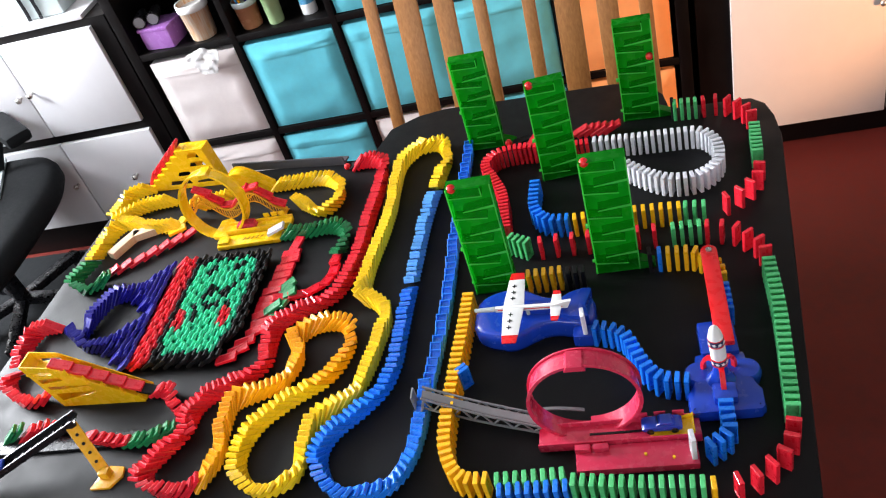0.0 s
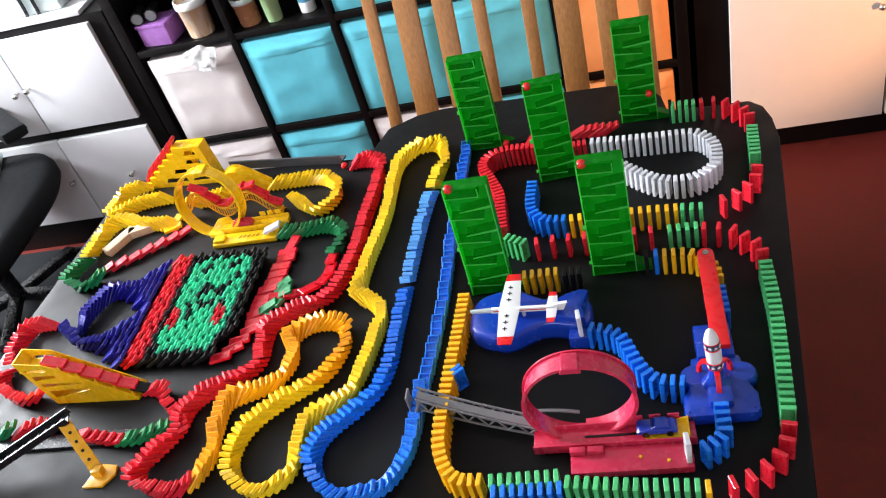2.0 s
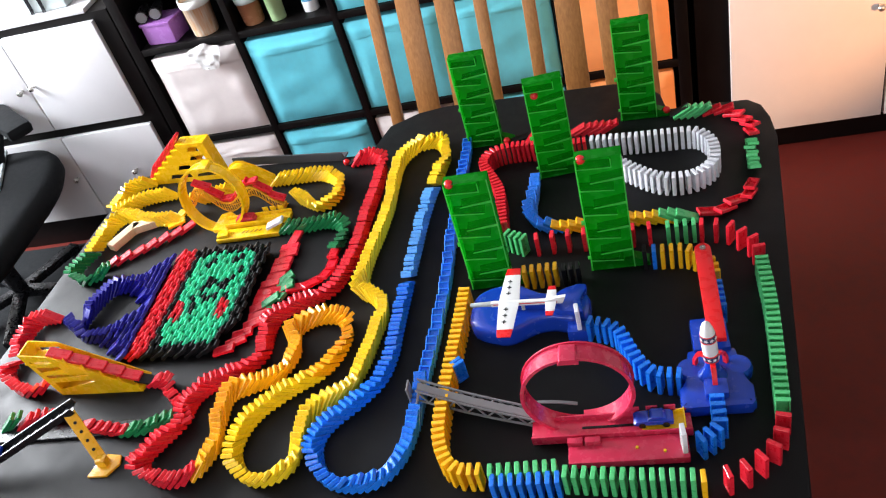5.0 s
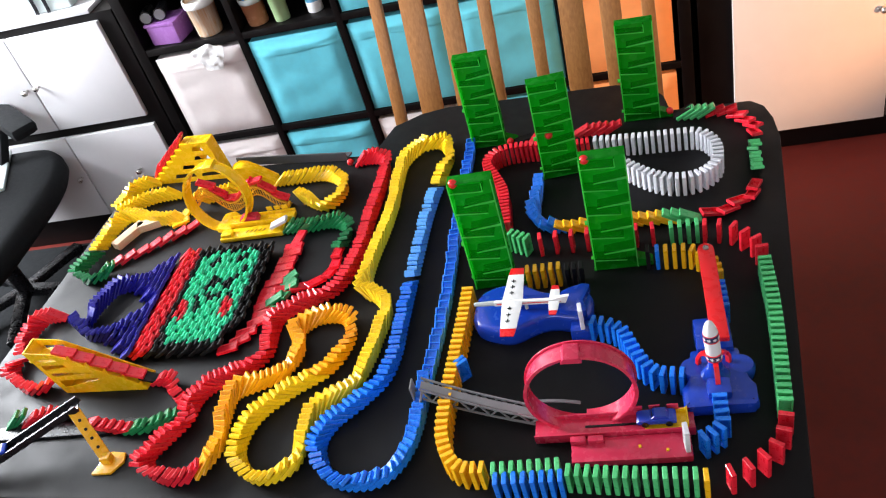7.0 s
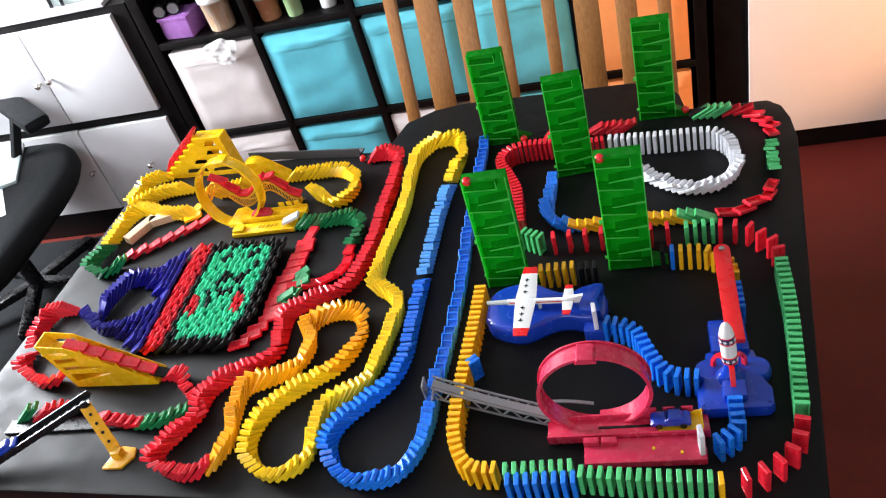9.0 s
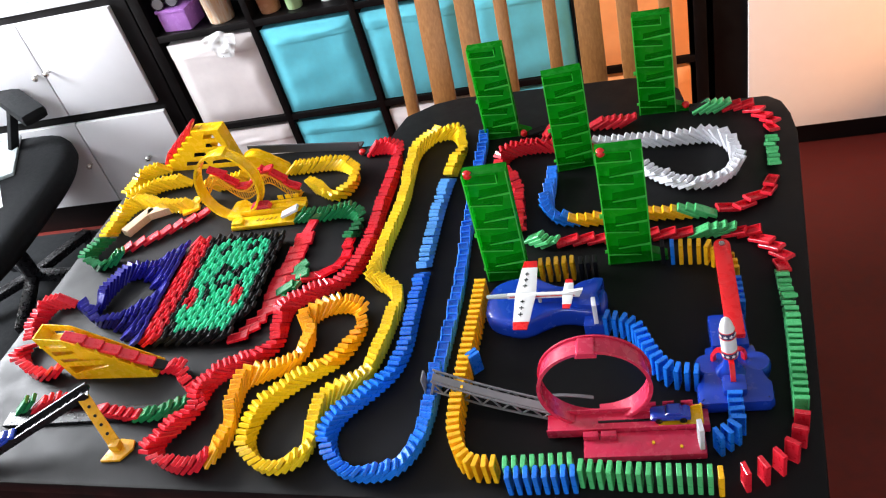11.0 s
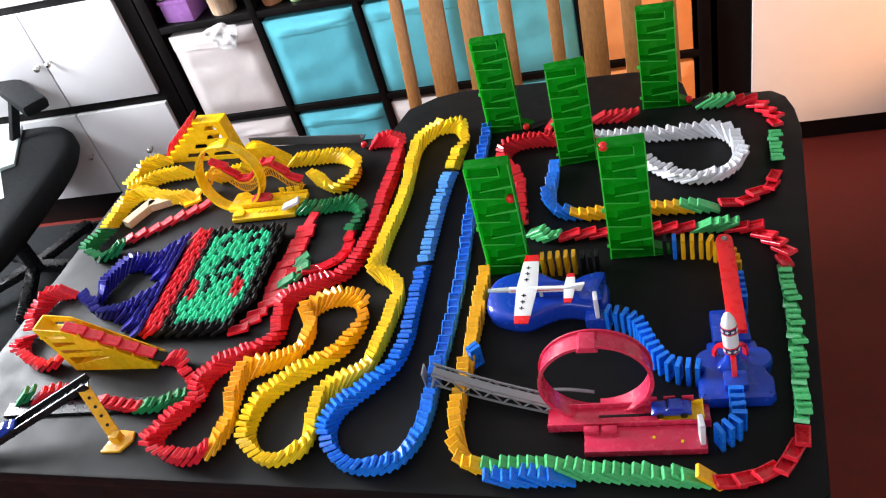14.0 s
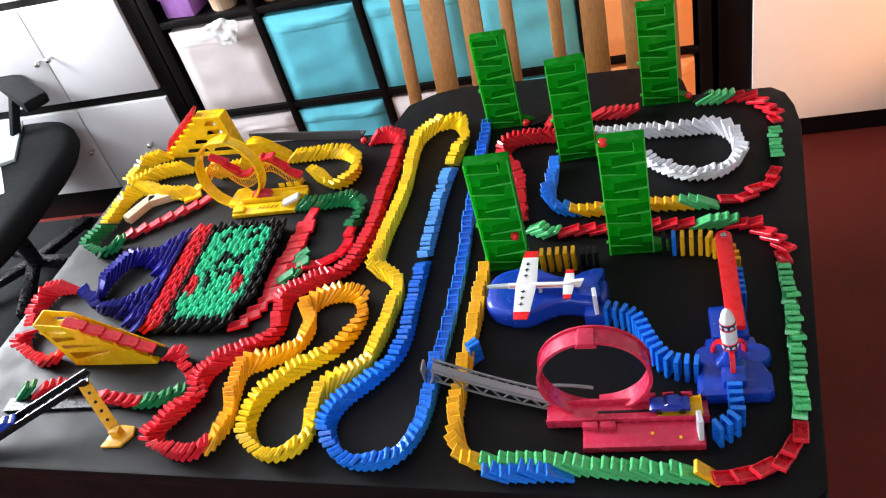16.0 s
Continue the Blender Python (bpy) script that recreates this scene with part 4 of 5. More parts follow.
plane = thing("toy_aeroplane", pose(1.006, -1.497, TOP + 0.068, 0, 0, -4), "white and red toy aeroplane on a blue stand", "toy aeroplane")
bm = bmesh.new()
prism(bm, [(-0.030, -0.004), (0.085, -0.003), (0.092, 0.012), (0.078, 0.010), (0.060, 0.005), (-0.030, 0.005), (-0.040, 0.001)], -0.0030, 0.0030, "y", 0.0008)
part("fuselage", bm, M_PAPER, plane)
bm = bmesh.new()
rod(bm, (-0.066, 0, 0.000), (-0.032, 0, 0.001), 0.0035, 0.0045, 12)
part("nose", bm, M_GLASS, plane, "clear nose")
for y in (-0.00345, 0.00345):
    bm = bmesh.new()
    box(bm, 0.025, y, 0.0015, 0.105, 0.0004, 0.0016)
    part("stripe", bm, M_REDARM, plane, "red stripe")


def tapered(bm, x0, x1, y0, y1, shift, shrink, z, t):
    prism(bm, [(x0, y0), (x1, y0), (x1 + shift - shrink, y1), (x0 + shift, y1)], z, z + t, "z", 0.0004)


for sgn in (-1, 1):
    bm = bmesh.new()
    tapered(bm, -0.018, 0.016, 0.003 * sgn, 0.062 * sgn, 0.004, 0.008, 0.003, 0.002)
    part("wing", bm, M_PAPER, plane)
    bm = bmesh.new()
    tapered(bm, -0.014, 0.012, 0.0622 * sgn, 0.078 * sgn, 0.002, 0.004, 0.003, 0.002)
    part("wing_tip", bm, M_REDARM, plane, "red wing tip")
    for k in range(3):
        bm = bmesh.new()
        y = (0.018 + 0.014 * k) * sgn
        box(bm, -0.004, y, 0.00535, 0.0075, 0.0015, 0.0006)
        box(bm, -0.004, y, 0.00555, 0.0015, 0.0075, 0.0006)
        part("cross_mark", bm, M_BLACKTOY, plane, "dark cross mark")
    bm = bmesh.new()
    tapered(bm, 0.058, 0.076, 0.003 * sgn, 0.024 * sgn, 0.002, 0.004, 0.001, 0.002)
    part("tailplane", bm, M_PAPER, plane)
    bm = bmesh.new()
    tapered(bm, 0.060, 0.074, 0.0242 * sgn, 0.033 * sgn, 0.001, 0.003, 0.001, 0.002)
    part("tail_tip", bm, M_REDARM, plane, "red tail tip")
bm = bmesh.new()
rod(bm, (0.02, 0.0, -0.014), (0.02, 0.0, -0.002), 0.003, segments=10)
part("peg", bm, M_GLASS, plane)

# ---- rocket launcher ----
pad = thing("rocket_launcher", pose(1.305, -1.60, TOP), "deep blue plastic rocket launcher with a red arm", "toy launcher")
bm = bmesh.new()
prism(bm, [(-0.054, -0.092), (-0.048, -0.098), (0.042, -0.098), (0.049, -0.092), (0.050, -0.062), (0.043, -0.052), (0.038, -0.030), (0.036, 0.010), (-0.036, 0.010), (-0.038, -0.030), (-0.046, -0.052), (-0.054, -0.062)], 0, 0.024, "z", 0.008)
part("base", bm, M_BLUETOY, pad)
for x in (-0.034, 0.034):
    bm = bmesh.new()
    lathe(bm, [(0.019, 0.0), (0.020, 0.004), (0.020, 0.019), (0.017, 0.024), (0.010, 0.025)], m=Matrix.Translation((x, -0.024, 0)))
    part("side_lobe", bm, M_BLUETOY, pad)
bm = bmesh.new()
box(bm, 0.002, 0.034, 0.016, 0.054, 0.064, 0.032, 0.005)
part("arm_housing", bm, M_BLUETOY, pad)
bm = bmesh.new()
box(bm, -0.003, -0.072, 0.030, 0.034, 0.030, 0.016, 0.006)
part("front_block", bm, M_BLUETOY, pad)
bm = bmesh.new()
lathe(bm, [(0.022, 0.022), (0.017, 0.030), (0.011, 0.042), (0.009, 0.056)], m=Matrix.Translation((-0.004, -0.040, 0)))
part("pedestal", bm, M_BLUETOY, pad)
bm = bmesh.new()
prism(bm, [(-0.013 + 0.0, 0.0), (0.013, 0.0), (0.013, 0.19)] + [(0.013 * math.cos(a), 0.19 + 0.013 * math.sin(a)) for a in [math.pi * k / 8 for k in range(1, 8)]] + [(-0.013, 0.19)], 0.0, 0.010, "z", 0.002)
arm = part("arm", bm, M_REDARM, pad, "red plastic arm")
arm.matrix_local = pose(0.010, 0.004, 0.042, 2.5, 0, -1.0)
bm = bmesh.new()
rod(bm, (0, 0.19, 0.0095), (0, 0.19, 0.0125), 0.0048)
part("rivet", bm, M_METAL, arm, "metal rivet")
for k in range(3):
    a = radians(-90 + 120 * k + (0 if k == 0 else 15 * (1 if k == 1 else -1)))
    bm = bmesh.new()
    c, s = math.cos(a), math.sin(a)
    sweep(bm, [(-0.004 + c * r, -0.040 + s * r, z) for r, z in ((0.009, 0.058), (0.018, 0.059), (0.027, 0.051), (0.032, 0.038), (0.033, 0.023))], (-s * 0.0035, c * 0.0035, 0), 0.005)
    part("leg", bm, M_REDARM, pad, "red bent leg")
rocket = thing("toy_rocket", pose(1.301, -1.640, TOP + 0.0565, 0, -4, 0), "white toy rocket with dark and red bands", "toy rocket")
bm = bmesh.new()
lathe(bm, [(0.0085, 0), (0.0105, 0.004), (0.0110, 0.040), (0.0104, 0.056), (0.0085, 0.066), (0.0056, 0.074), (0.0015, 0.079)])
part("body", bm, M_PAPER, rocket)
for z, hh, r, mat, lab in ((0.0035, 0.011, 0.01115, M_NAVY, "navy starred band"), (0.0020, 0.0022, 0.0113, M_REDARM, "red line"), (0.0142, 0.0022, 0.0114, M_REDARM, "red line"),
                           (0.0445, 0.010, 0.0113, M_NAVY, "navy starred band"), (0.0545, 0.0022, 0.0110, M_REDARM, "red line"), (0.0425, 0.0022, 0.0115, M_REDARM, "red line")):
    bm = bmesh.new()
    lathe(bm, [(r - 0.0006, z), (r, z + 0.0003), (r - (0.0008 if z > 0.04 else 0), z + hh - 0.0003), (r - 0.0015, z + hh)])
    part("band", bm, mat, rocket, lab)
for k in range(8):
    a = radians(-150 + 40 * (k % 4))
    bm = bmesh.new()
    prism(bm, [(0.0034 * (1 if j % 2 == 0 else 0.45) * math.cos(math.pi * j / 5), 0.0034 * (1 if j % 2 == 0 else 0.45) * math.sin(math.pi * j / 5)) for j in range(10)], -0.0003, 0.0003, "z")
    star = part("star", bm, M_PAPER, rocket, "small white star")
    star.matrix_local = Matrix.Translation((0.0114 * math.cos(a), 0.0114 * math.sin(a), 0.0090 if k < 4 else 0.0495)) @ Vector((math.cos(a), math.sin(a), 0)).to_track_quat("Z", "Y").to_matrix().to_4x4()

# ---- yellow loop set ----
yset = thing("yellow_loop_set", pose(0, 0, TOP), "bright yellow plastic loop with launch base", "toy launcher")
YX, YZ, YR = 0.358, 0.081, 0.0770
ydir = Vector((0.959, -0.282, 0))
bm = bmesh.new()
sweep(bm, [(YX + YR * math.sin(a) * ydir.x - 0.010 * a / 6.28 - 0.014 * (1 + math.cos(a)), -1.082 + YR * math.sin(a) * ydir.y - 0.012 * a / 6.28, YZ - YR * math.cos(a)) for a in [2 * math.pi * k / 56 for k in range(57)]], (0.282 * 0.0115, 0.959 * 0.0115, 0), 0.0024)
part("loop_band", bm, M_YELLOWTOY, yset)
for s in (-0.0115, 0.0115):
    bm = bmesh.new()
    sweep(bm, [(YX + 0.282 * s + (YR + 0.001) * math.sin(a) * ydir.x - 0.010 * a / 6.28 - 0.014 * (1 + math.cos(a)), -1.082 + 0.959 * s + (YR + 0.001) * math.sin(a) * ydir.y - 0.012 * a / 6.28, YZ - (YR + 0.001) * math.cos(a)) for a in [2 * math.pi * k / 56 for k in range(57)]], (0, 0.0011, 0), 0.0045)
    part("loop_lip", bm, M_YELLOWTOY, yset)
bm = bmesh.new()
prism(bm, [(YX - 0.022, YZ + YR - 0.004), (YX + 0.010, YZ + YR - 0.002), (YX + 0.006, YZ + YR + 0.008), (YX - 0.014, YZ + YR + 0.008)], -1.105, -1.072, "y", 0.001)
part("top_clip", bm, M_YELLOWTOY, yset)
bm = bmesh.new()
box(bm, 0.408, -1.135, 0.0055, 0.148, 0.036, 0.011, 0.004)
base = part("base_plate", bm, M_YELLOWTOY, yset)
for k in range(5):
    bm = bmesh.new()
    prism(bm, [(0.392 + 0.010 * k, -1.139), (0.395 + 0.010 * k, -1.139), (0.399 + 0.010 * k, -1.131), (0.396 + 0.010 * k, -1.131)], 0.0105, 0.0118, "z")
    part("arrow_mark", bm, M_ORANGEHOLE, base, "raised arrow mark", smooth=False)
bm = bmesh.new()
box(bm, 0.350, -1.139, 0.014, 0.026, 0.020, 0.008, 0.003)
part("finger_tab", bm, M_YELLOWTOY, base)
bm = bmesh.new()
box(bm, 0.422, -1.098, 0.009, 0.150, 0.030, 0.010, 0.002)
for y in (-1.084, -1.112):
    box(bm, 0.422, y, 0.016, 0.150, 0.0025, 0.009, 0.0008)
part("launch_track", bm, M_YELLOWTOY, yset)
for k in range(3):
    bm = bmesh.new()
    box(bm, 0.438 + 0.018 * k, -1.082, 0.026, 0.013, 0.0025, 0.010, 0.0008)
    part("guard", bm, M_YELLOWTOY, yset)
bm = bmesh.new()
prism(bm, [(0.312, -1.112), (0.352, -1.122), (0.356, -1.066), (0.340, -1.052), (0.318, -1.058)], 0.0, 0.012, "z", 0.003)
part("loop_foot", bm, M_YELLOWTOY, yset)
bm = bmesh.new()
prism(bm, [(-0.022, 0.0), (0.022, 0.0), (0.018, 0.012), (-0.010, 0.016), (-0.022, 0.010)], -0.010, 0.010, "y", 0.002)
tagged(part("toy_sledge", bm, M_REDTOY), "red toy runner on the yellow launcher", "toy car").matrix_world = pose(0.395, -1.098, TOP + 0.0142)
tagged(domino("white", tipped(0.452, -1.137, 0.1, 1.25, TOP + 0.0145), "fallen on the yellow base"), "")

# slatted wave ramp with red dominoes on it
wave = thing("wave_ramp", pose(0, 0, TOP), "clear yellow plastic wavy ramp with slatted sides", "toy ramp")


WAVE = [(0.0, 0.030), (0.23, 0.078), (0.47, 0.032), (0.75, 0.071), (1.0, 0.020)]


def wave_at(u):
    for (u0, z0), (u1, z1) in zip(WAVE, WAVE[1:]):
        if u <= u1 + 1e-9:
            break
    k = min(1.0, (u - u0) / (u1 - u0))
    return 0.225 + 0.248 * u, -1.030 - 0.020 * u, z0 + (z1 - z0) * (0.5 - 0.5 * math.cos(math.pi * k))


bm = bmesh.new()
sweep(bm, [wave_at(k / 40) for k in range(41)], (0, 0.0120, 0), 0.002)
part("deck", bm, M_YELLOWCLEAR, wave)
for s in (-0.0125, 0.0125):
    bm = bmesh.new()
    sweep(bm, [(x, y + s, z + 0.003) for x, y, z in (wave_at(k / 40) for k in range(41))], (0, 0.001, 0), 0.004)
    part("rim", bm, M_YELLOWCLEAR, wave)
    bm = bmesh.new()
    sweep(bm, [(x, y + s, max(0.001, z - 0.019)) for x, y, z in (wave_at(k / 40) for k in range(41))], (0, 0.001, 0), 0.003)
    part("lower_rim", bm, M_YELLOWCLEAR, wave)
for k in range(46):
    x, y, z = wave_at((k + 0.5) / 46)
    bm = bmesh.new()
    box(bm, x, y - 0.0125, z - 0.0085, 0.0022, 0.0012, 0.019, 0)
    part("slat", bm, M_YELLOWCLEAR, wave, smooth=False)
bm = bmesh.new()
for u, high in ((0.03, 0.020), (0.97, 0.010)):
    x, y, z = wave_at(u)
    box(bm, x, y, high / 2, 0.010, 0.022, high, 0.001)
part("support", bm, M_YELLOWCLEAR, wave)
for u in (0.27, 0.36, 0.45, 0.54, 0.66, 0.74, 0.85, 0.94):
    x, y, z = wave_at(u)
    x2, y2, z2 = wave_at(u + 0.02)
    m = Matrix.Translation((x, y, TOP + z + 0.007)) @ Matrix.Rotation(-math.atan2(z2 - z, x2 - x), 4, "Y") @ Matrix.Rotation(1.42, 4, "Y") @ Matrix.Translation((0, 0, -DH / 2)) @ Matrix.Rotation(math.pi, 4, "Z")
    domino("red", m, "lying on the yellow wave ramp")

# rounded slide behind the wave ramp
slide = thing("slide_ramp", pose(0, 0, TOP), "bright yellow plastic slide with a rounded crest", "toy ramp")
crest = [(0.300, 0.034), (0.314, 0.050), (0.332, 0.058), (0.350, 0.055), (0.372, 0.040), (0.392, 0.023), (0.412, 0.006)]
for y in (-0.957, -0.927):
    bm = bmesh.new()
    prism(bm, [(0.412, 0.0), (0.318, 0.0)] + [(x, z + 0.004) for x, z in crest], y, y + 0.002, "y")
    part("side", bm, M_YELLOWTOY, slide)
bm = bmesh.new()
sweep(bm, [(x, -0.941, z) for x, z in crest], (0, 0.014, 0), 0.002)
part("deck", bm, M_YELLOWTOY, slide)

# stair ramp at the back
stairs = thing("stair_ramp", pose(0.063, -0.878, TOP, 0, 0, -5), "bright yellow plastic stair ramp with cut-out sides", "toy ramp")
SX, SZ = 0.0195, 0.0152
outline = []
for k in range(7):
    outline += [(SX * k, SZ * k), (SX * k, SZ * (k + 1))]
outline += [(0.136, 0.1065), (0.192, 0.1065), (0.204, 0.0)]
OPENINGS = [[(x0, z0), (x1, z0), (x1 - 0.005, z0 + 0.013), (x0 + 0.008, z0 + 0.013)] for z0, x0, x1 in (
    (0.084, 0.142, 0.176), (0.060, 0.138, 0.184), (0.036, 0.094, 0.134), (0.036, 0.144, 0.188), (0.012, 0.062, 0.124), (0.012, 0.136, 0.192))]
for y in (0.0, 0.034):
    bm = bmesh.new()
    pierced(bm, outline, OPENINGS, y, y + 0.002)
    part("side", bm, M_YELLOWTOY, stairs, smooth=False)
bm = bmesh.new()
prism(bm, [(0.130, 0.1055), (0.192, 0.1055), (0.204, 0.0), (0.201, 0.0), (0.189, 0.1025), (0.130, 0.1025)], 0.002, 0.034, "y")
part("back_sheet", bm, M_YELLOWTOY, stairs)
for k in range(7):
    bm = bmesh.new()
    box(bm, SX * (k + 0.5), 0.018, SZ * (k + 1) - 0.001, SX, 0.032, 0.002)
    part("step", bm, M_YELLOWTOY, stairs, smooth=False)
for k in range(7):
    m = pose(0.063, -0.878, TOP, 0, 0, -5) @ Matrix.Translation((SX * k + 0.001, 0.018, SZ * (k + 1) + 0.0006)) @ Matrix.Rotation(0.64, 4, "Y")
    domino("red", m, "leaning on a step of the yellow ramp") if k < 6 else None

# ---- yellow wedge ramp in front ----
wedge = thing("wedge_ramp", pose(0.121, -1.548, TOP, 0, 0, -2.5), "bright yellow plastic wedge ramp with ribbed sides", "toy ramp")
SLITS = [[(0.034, 0.016), (0.116, 0.034), (0.116, 0.038), (0.030, 0.036)], [(0.026, 0.047), (0.112, 0.050), (0.108, 0.055), (0.023, 0.056)],
         [(0.019, 0.064), (0.066, 0.070), (0.064, 0.077), (0.016, 0.077)], [(0.012, 0.085), (0.056, 0.087), (0.053, 0.093), (0.010, 0.094)]]
for y in (0.0, 0.036):
    bm = bmesh.new()
    pierced(bm, [(0.026, 0.0), (0.200, 0.0), (0.203, 0.008), (0.055, 0.104), (-0.003, 0.112)], SLITS, y, y + 0.002)
    part("side", bm, M_YELLOWTOY, wedge, smooth=False)
bm = bmesh.new()
prism(bm, [(0.026, 0.0), (0.029, 0.0), (0.0, 0.112), (-0.003, 0.112)], 0.002, 0.036, "y")
part("end_wall", bm, M_YELLOWTOY, wedge)
bm = bmesh.new()
box(bm, 0.113, 0.019, 0.001, 0.170, 0.034, 0.002)
part("floor_plate", bm, M_YELLOWTOY, wedge)
bm = bmesh.new()
prism(bm, [(-0.003, 0.084), (0.056, 0.080), (0.203, 0.002), (0.203, 0.006), (0.056, 0.084), (-0.003, 0.088)], 0.002, 0.036, "y")
part("slope", bm, M_YELLOWTOY, wedge)
for k in range(5):
    bm = bmesh.new()
    x = 0.075 + 0.028 * k
    prism(bm, [(x, 0.104 - 0.0186 * k - 0.018), (x + 0.012, 0.104 - 0.0186 * k - 0.024), (x + 0.010, 0.104 - 0.0186 * k - 0.006)], -0.0014, 0.002, "y")
    part("tooth", bm, M_YELLOWTOY, wedge, smooth=False)
wm = pose(0.121, -1.548, TOP, 0, 0, -2.5)
for k in range(6):
    m = wm @ Matrix.Translation((0.050 + 0.028 * k, 0.015, 0.103 - 0.0160 * k)) @ Matrix.Rotation(0.52 + 1.42, 4, "Y") @ Matrix.Rotation(math.pi, 4, "Z")
    domino("red" if k < 5 else "black", m, "lying on the slope of the yellow wedge ramp")

# ---- black ramp with strut ----
ramp = thing("black_ramp", pose(0, 0, 0), "black perforated toy ramp held up by a strut", "toy ramp")
RA, RB = Vector((0.268, -1.650, 0.868)), Vector((0.03, -1.745, 0.792))
rd = (RB - RA).normalized()
across = rd.cross(Vector((0, 0, 1))).normalized()
for s, name in ((-0.0125, "side_rail"), (0.0125, "side_rail")):
    bm = bmesh.new()
    beam(bm, RA + across * s, RB + across * s, 0.003, 0.013, 0.0008)
    part(name, bm, M_BLACKTOY, ramp)
bm = bmesh.new()
beam(bm, RA + Vector((0, 0, -0.004)), RB + Vector((0, 0, -0.004)), 0.024, 0.002)
deck = part("deck", bm, M_BLACKTOY, ramp)
for k in range(14):
    p = RA.lerp(RB, (k + 1.0) / 16) + Vector((0, 0, -0.0022))
    bm = bmesh.new()
    prism(bm, [(-0.004, -0.005), (0.005, 0.0), (-0.004, 0.005)], 0.0, 0.0012, "z")
    ob = part("slot_mark", bm, M_GREYLIGHT, deck, "pale triangular opening")
    ob.matrix_world = Matrix.Translation(p) @ rd.to_track_quat("X", "Z").to_matrix().to_4x4()
toy_car("toy_car", Matrix.Translation(RA.lerp(RB, 0.66) + Vector((0, 0, -0.0015))) @ rd.to_track_quat("X", "Z").to_matrix().to_4x4(), M_BLUETOY, "dark blue toy car on the black ramp")
strut = thing("ramp_strut", pose(0, 0, 0), "orange-yellow plastic strut with a flat foot", "toy support")
bm = bmesh.new()
beam(bm, (0.262, -1.660, 0.862), (0.313, -1.712, 0.792), 0.020, 0.006, 0.0015)
bar = part("bar", bm, M_ORANGETOY, strut)
for u in (0.22, 0.40, 0.58, 0.76):
    p = Vector((0.262, -1.660, 0.862)).lerp(Vector((0.313, -1.712, 0.792)), u) + Vector((0.0, -0.0008, 0.0036))
    bm = bmesh.new()
    d = Vector((0.051, -0.052, -0.070)).normalized()
    up = d.cross(d.cross(Vector((0, 0, 1)))).normalized() * -1
    rod(bm, p - up * 0.0012, p + up * 0.0008, 0.0028, segments=12)
    part("hole", bm, M_BLACKTOY, bar, "dark round hole")
bm = bmesh.new()
prism(bm, [(0.292, -1.738), (0.328, -1.738), (0.344, -1.715), (0.340, -1.698), (0.312, -1.694), (0.300, -1.712)], TOP, TOP + 0.005, "z", 0.0012)
box(bm, 0.314, -1.713, TOP + 0.011, 0.018, 0.016, 0.016, 0.003)
part("foot", bm, M_ORANGETOY, strut)

# black track under the front dominoes, dark bar at the back, wooden blocks
solid("track_strip", M_BLACKTOY, "flat black plastic track under toppled dominoes", "toy track", bevel=0.001, boxes=[(0.20, -1.640, TOP + 0.0035, 0.30, 0.030, 0.006)]).rotation_euler = (0, 0, 0)
bm = bmesh.new()
prism(bm, [(0, 0), (0.030, 0), (0.030, 0.004), (0.006, 0.006), (0.003, 0.022), (0, 0.022)], -0.150, 0.150, "x")
tagged(part("dark_channel", bm, M_DARKBAR), "long dark grey plastic channel along the table edge", "toy track").matrix_world = pose(0.428, -0.872, TOP, 0, 0, -9.5)
for x, y, a, l in ((0.083, -1.088, 62, 0.085), (0.136, -1.052, 18, 0.085)):
    bm = bmesh.new()
    box(bm, 0, 0, 0.009, l, 0.024, 0.018, 0.0015)
    tagged(part("wooden_block", bm, M_BLOCK), "pale bare wooden block lying on the table", "wooden block").matrix_world = pose(x, y, TOP, 0, 0, a)
for x, y, a in ((0.168, -1.066, 0.9), (0.185, -1.075, 0.4), (0.196, -1.06, 1.3), (0.178, -1.058, 2.2)):
    domino("yellow", tipped(x, y, a, 1.50, TOP + 0.006 * rng.random()), "lying loose on the table")

# ---- toppled pattern field ----
FO, FX, FY = Vector((0.252, -1.194)), Vector((1.0, -0.045)), Vector((-0.03, -1.0))
field = thing("domino_field", pose(0, 0, 0), "square field of toppled green and black dominoes", "domino field")
DX, DY, NX, NY = 0.0122, 0.0158, 17, 18
DARK_SPOTS = {(7, 2), (12, 2), (11, 2), (6, 3), (13, 4), (8, 6), (9, 6), (8, 7), (7, 7), (11, 6), (12, 6), (11, 7), (10, 7), (6, 9), (8, 9), (9, 9), (10, 9), (12, 9), (7, 10), (7, 11)}


def field_colour(i, j):
    """Colour by column and row: red edge, black border, green ground with black and red spots."""
    if i < 3:
        return "red"
    if i == 3 or i >= NX - 2 or j == 0 or j == NY - 1 or (i == 4 and j in (1, NY - 2)) or (i == NX - 3 and j in (1, NY - 2, NY - 3)):
        return "black"
    if (i, j) in DARK_SPOTS:
        return "black"
    return "red" if i in (4, 5, 12, 13) and j in (10, 11, 12) else "mint"


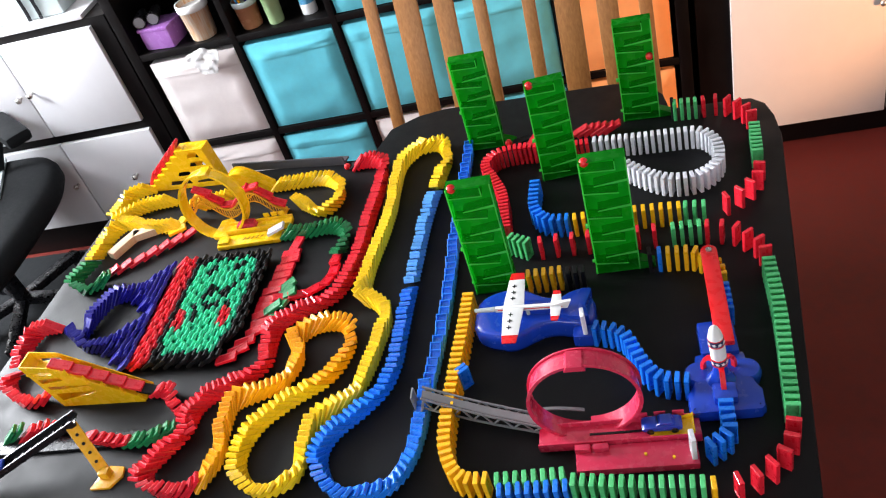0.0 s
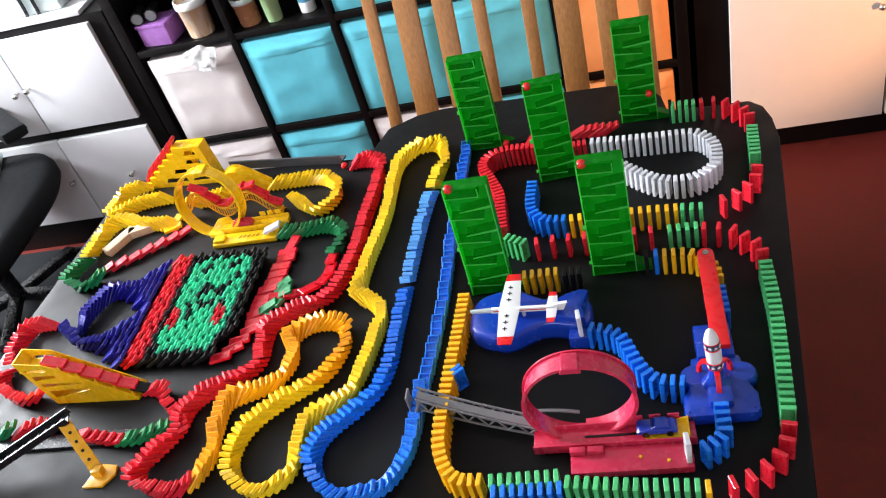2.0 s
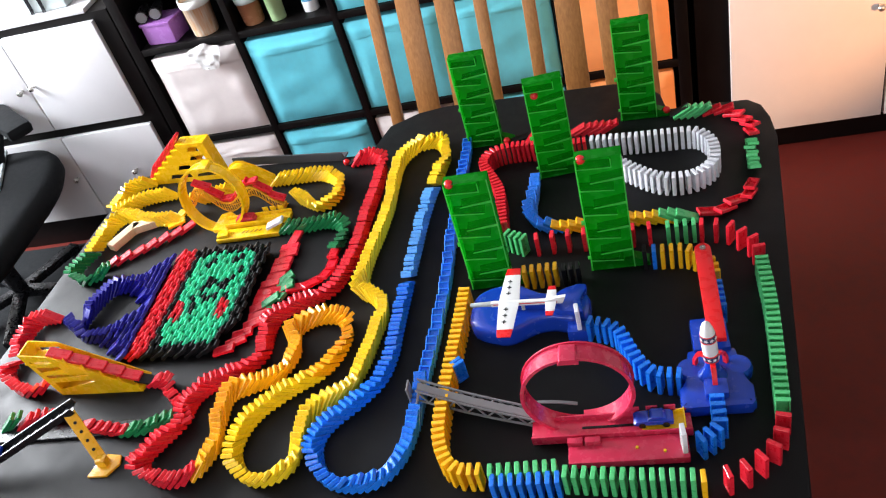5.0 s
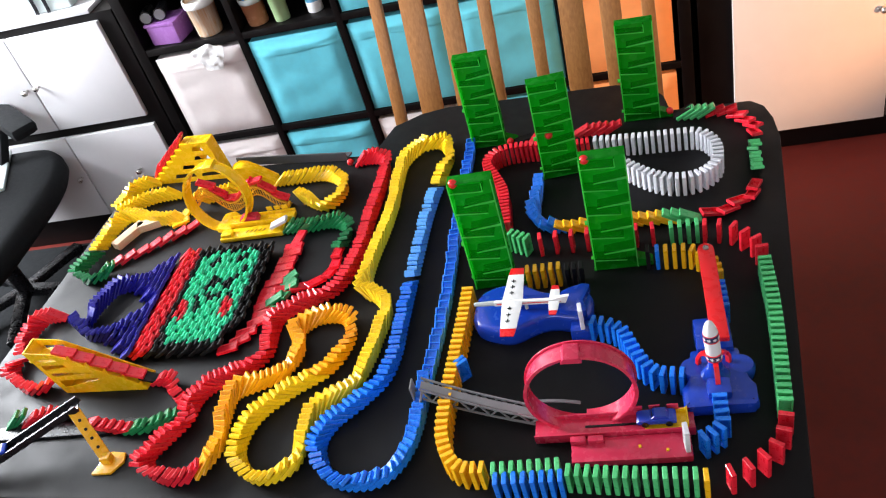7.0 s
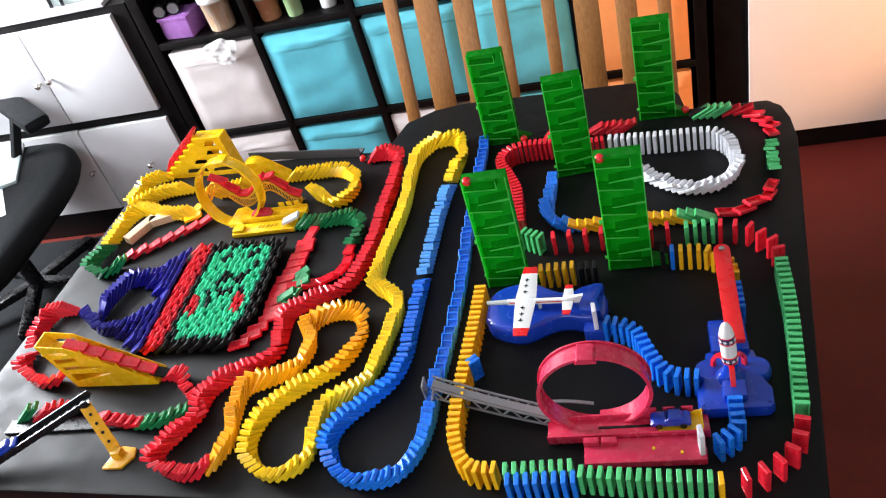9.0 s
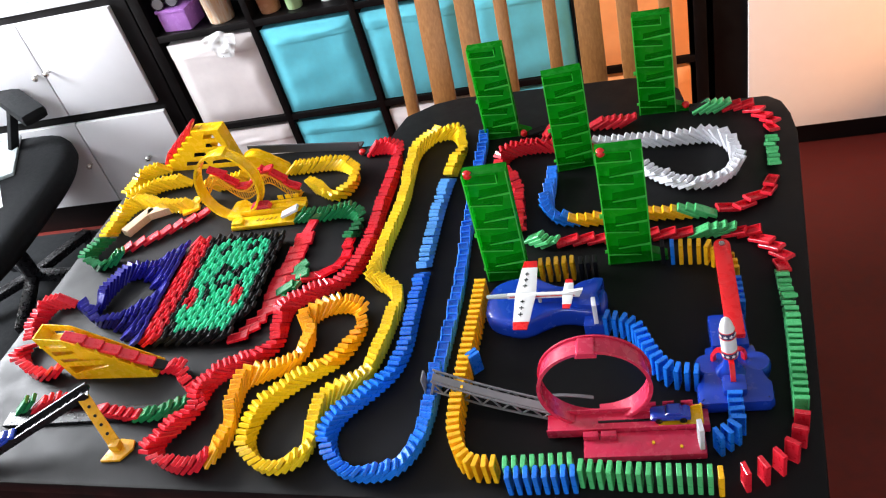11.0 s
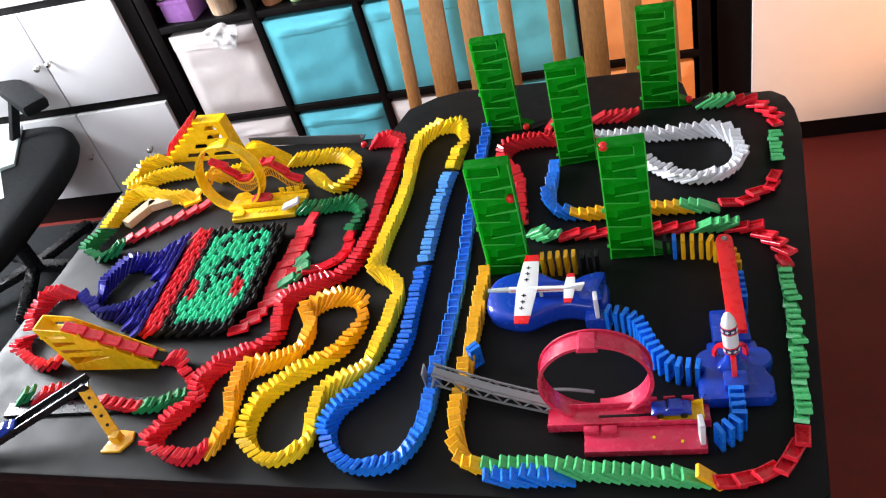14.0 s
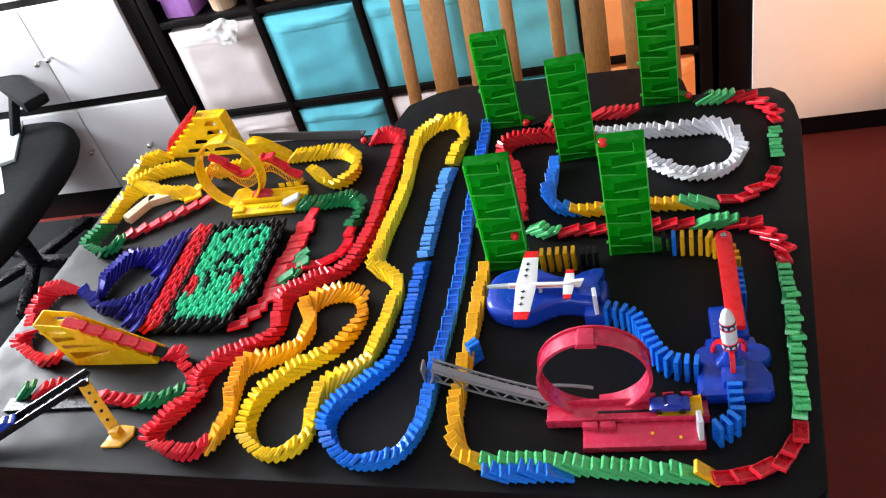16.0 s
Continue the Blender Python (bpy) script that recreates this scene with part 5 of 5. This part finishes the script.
for i in range(NX):
    for j in range(NY):
        if i >= NX - 2 and j >= NY - 3:
            continue
        p = FO + FX * (DX * i) + FY * (DY * (j + 0.25 + 0.5 * (i % 2)))
        domino(field_colour(i, j), tipped(p.x + 0.0024 * (j % 2) + rng.uniform(-0.0007, 0.0007), p.y, -0.045 + rng.uniform(-0.05, 0.05), rest_angle(DX) + 0.05 * (j % 2) + rng.uniform(-0.05, 0.02), TOP + 0.0005), "", field)
for name, apex, base in (("upper", (0.180, -1.268), (-1.205, -1.330)), ("lower", (0.172, -1.408), (-1.350, -1.470))):
    tri = thing("domino_wedge", pose(0, 0, 0), "triangular field of toppled dark purple dominoes", "domino field", "purple domino wedges")
    n = 6
    for i in range(n):
        u = i / (n - 1)
        x = apex[0] - 0.010 + (0.238 - apex[0]) * u
        ya, yb = apex[1] + (base[0] - apex[1]) * u, apex[1] + (base[1] - apex[1]) * u
        m = max(1, round((ya - yb) / DY) + 1)
        for j in range(m):
            y = (ya + yb) / 2 + (j - (m - 1) / 2 + 0.25 - 0.5 * (i % 2)) * DY
            domino("purple", tipped(x, y, -0.04 + rng.uniform(-0.06, 0.06), rest_angle(0.0125) + rng.uniform(-0.06, 0.03), TOP + 0.0005), "", tri)
for x, y, a in ((0.497, -1.203, -0.05), (0.499, -1.224, 0.06), (0.494, -1.246, -0.04), (0.492, -1.268, 0.05), (0.489, -1.290, 0.0), (0.482, -1.312, 0.10), (0.480, -1.334, -0.06), (0.479, -1.356, 0.08),
                (0.478, -1.380, 0.30), (0.482, -1.402, 0.18), (0.478, -1.424, 0.32), (0.462, -1.446, 0.20), (0.455, -1.468, 0.35), (0.437, -1.484, 0.15), (0.520, -1.200, 1.3)):
    domino("red", tipped(x, y, a, 1.45 + 0.05 * rng.random(), TOP + 0.004 * rng.random()), "lying flat beside the field")
for x, y, a in ((0.530, -1.318, 0.6), (0.535, -1.336, 0.2), (0.528, -1.350, -0.4), (0.540, -1.345, 1.1), (0.515, -1.372, 0.3), (0.525, -1.385, -0.3)):
    domino("dark green", tipped(x - 0.012, y, a, 1.05 + 0.4 * rng.random(), TOP + 0.003), "toppled in a heap beside the field")

# ---- red balls and the dominoes they pushed ----
ball([(0.964, -0.925, TOP + 0.0065)], "red ball lying at the foot of a green tower")
for x, y, a, ang in ((0.972, -0.928, 0.1, 1.40), (0.995, -0.932, 0.3, 1.35)):
    domino("black", tipped(x, y, a, ang, TOP + 0.001), "toppled at the foot of a tower")
ball([(0.588, -0.915, TOP + 0.0065)], "red ball lying at the end of the dark channel")
domino("black", tipped(0.593, -0.918, 0.1, 1.2, TOP + 0.0005), "toppled at the end of the dark channel")
ball([tower_spot(3, 0.13, 0.004)], "red ball resting on top of a green tower")
ball(roll_down(4, [(0.0, 0.88, 0.355), (0.3, 0.15, 0.44), (0.6, 0.5, 0.47), (0.9, 0.88, 0.50), (1.2, 0.5, 0.57), (1.5, 0.18, 0.66), (1.8, 0.55, 0.69), (2.1, 0.86, 0.74), (2.36, 0.35, 0.83), (2.54, 0.55, 0.90)])
     + [(2.68, 1.298, -0.899, TOP + 0.0095), (2.9, 1.307, -0.902, TOP + 0.0095), (16.0, 1.307, -0.902, TOP + 0.0095)], "red ball that rolls down a green tower")
ball(roll_down(1, [(0.0, 0.13, 0.0), (4.4, 0.13, 0.0), (4.7, 0.85, 0.05), (5.1, 0.13, 0.15), (5.5, 0.88, 0.24), (5.9, 0.50, 0.31), (6.15, 0.13, 0.38), (6.3, 0.28, 0.42), (6.5, 0.60, 0.44), (6.7, 0.88, 0.48),
                   (6.9, 0.66, 0.51), (7.1, 0.14, 0.57), (7.3, 0.38, 0.61), (7.5, 0.74, 0.64), (7.7, 0.88, 0.68), (7.9, 0.5, 0.72), (8.1, 0.14, 0.79), (8.3, 0.6, 0.88)])
     + [(8.45, 1.140, -1.052, TOP + 0.0095), (16.0, 1.140, -1.052, TOP + 0.0095)], "red ball that rolls down a green tower")
ball(roll_down(2, [(0.0, 0.13, 0.0), (12.4, 0.13, 0.0), (12.7, 0.60, 0.02), (12.95, 0.88, 0.08), (13.2, 0.45, 0.13), (13.5, 0.14, 0.19), (13.8, 0.85, 0.27), (14.0, 0.88, 0.30), (14.2, 0.5, 0.325), (14.4, 0.14, 0.38),
                   (14.6, 0.4, 0.42), (14.85, 0.88, 0.44), (15.0, 0.85, 0.48), (15.2, 0.5, 0.50), (15.4, 0.13, 0.57), (15.6, 0.5, 0.60), (15.8, 0.88, 0.67), (16.0, 0.78, 0.685)]), "red ball that rolls down a green tower")
bo = domino("black", tipped(1.3125, -0.917, -0.05, 0, TOP), "that stands by a tower and topples")
MOVES.append((bo, [(0.0, tipped(1.3125, -0.917, -0.05, 0, TOP)), (2.66, tipped(1.3125, -0.917, -0.05, 0, TOP)), (2.74, tipped(1.3125, -0.917, -0.05, 0.5, TOP)), (2.85, tipped(1.3125, -0.917, -0.05, 1.1, TOP + 0.0005)), (16.0, tipped(1.3125, -0.917, -0.05, 1.1, TOP + 0.0005))]))
domino("black", tipped(1.226, -1.369, 0.0, 0, TOP), "standing at the foot of a tower")


def motions():
    for ob, rows in MOVES:
        walk(ob, rows)


motions()
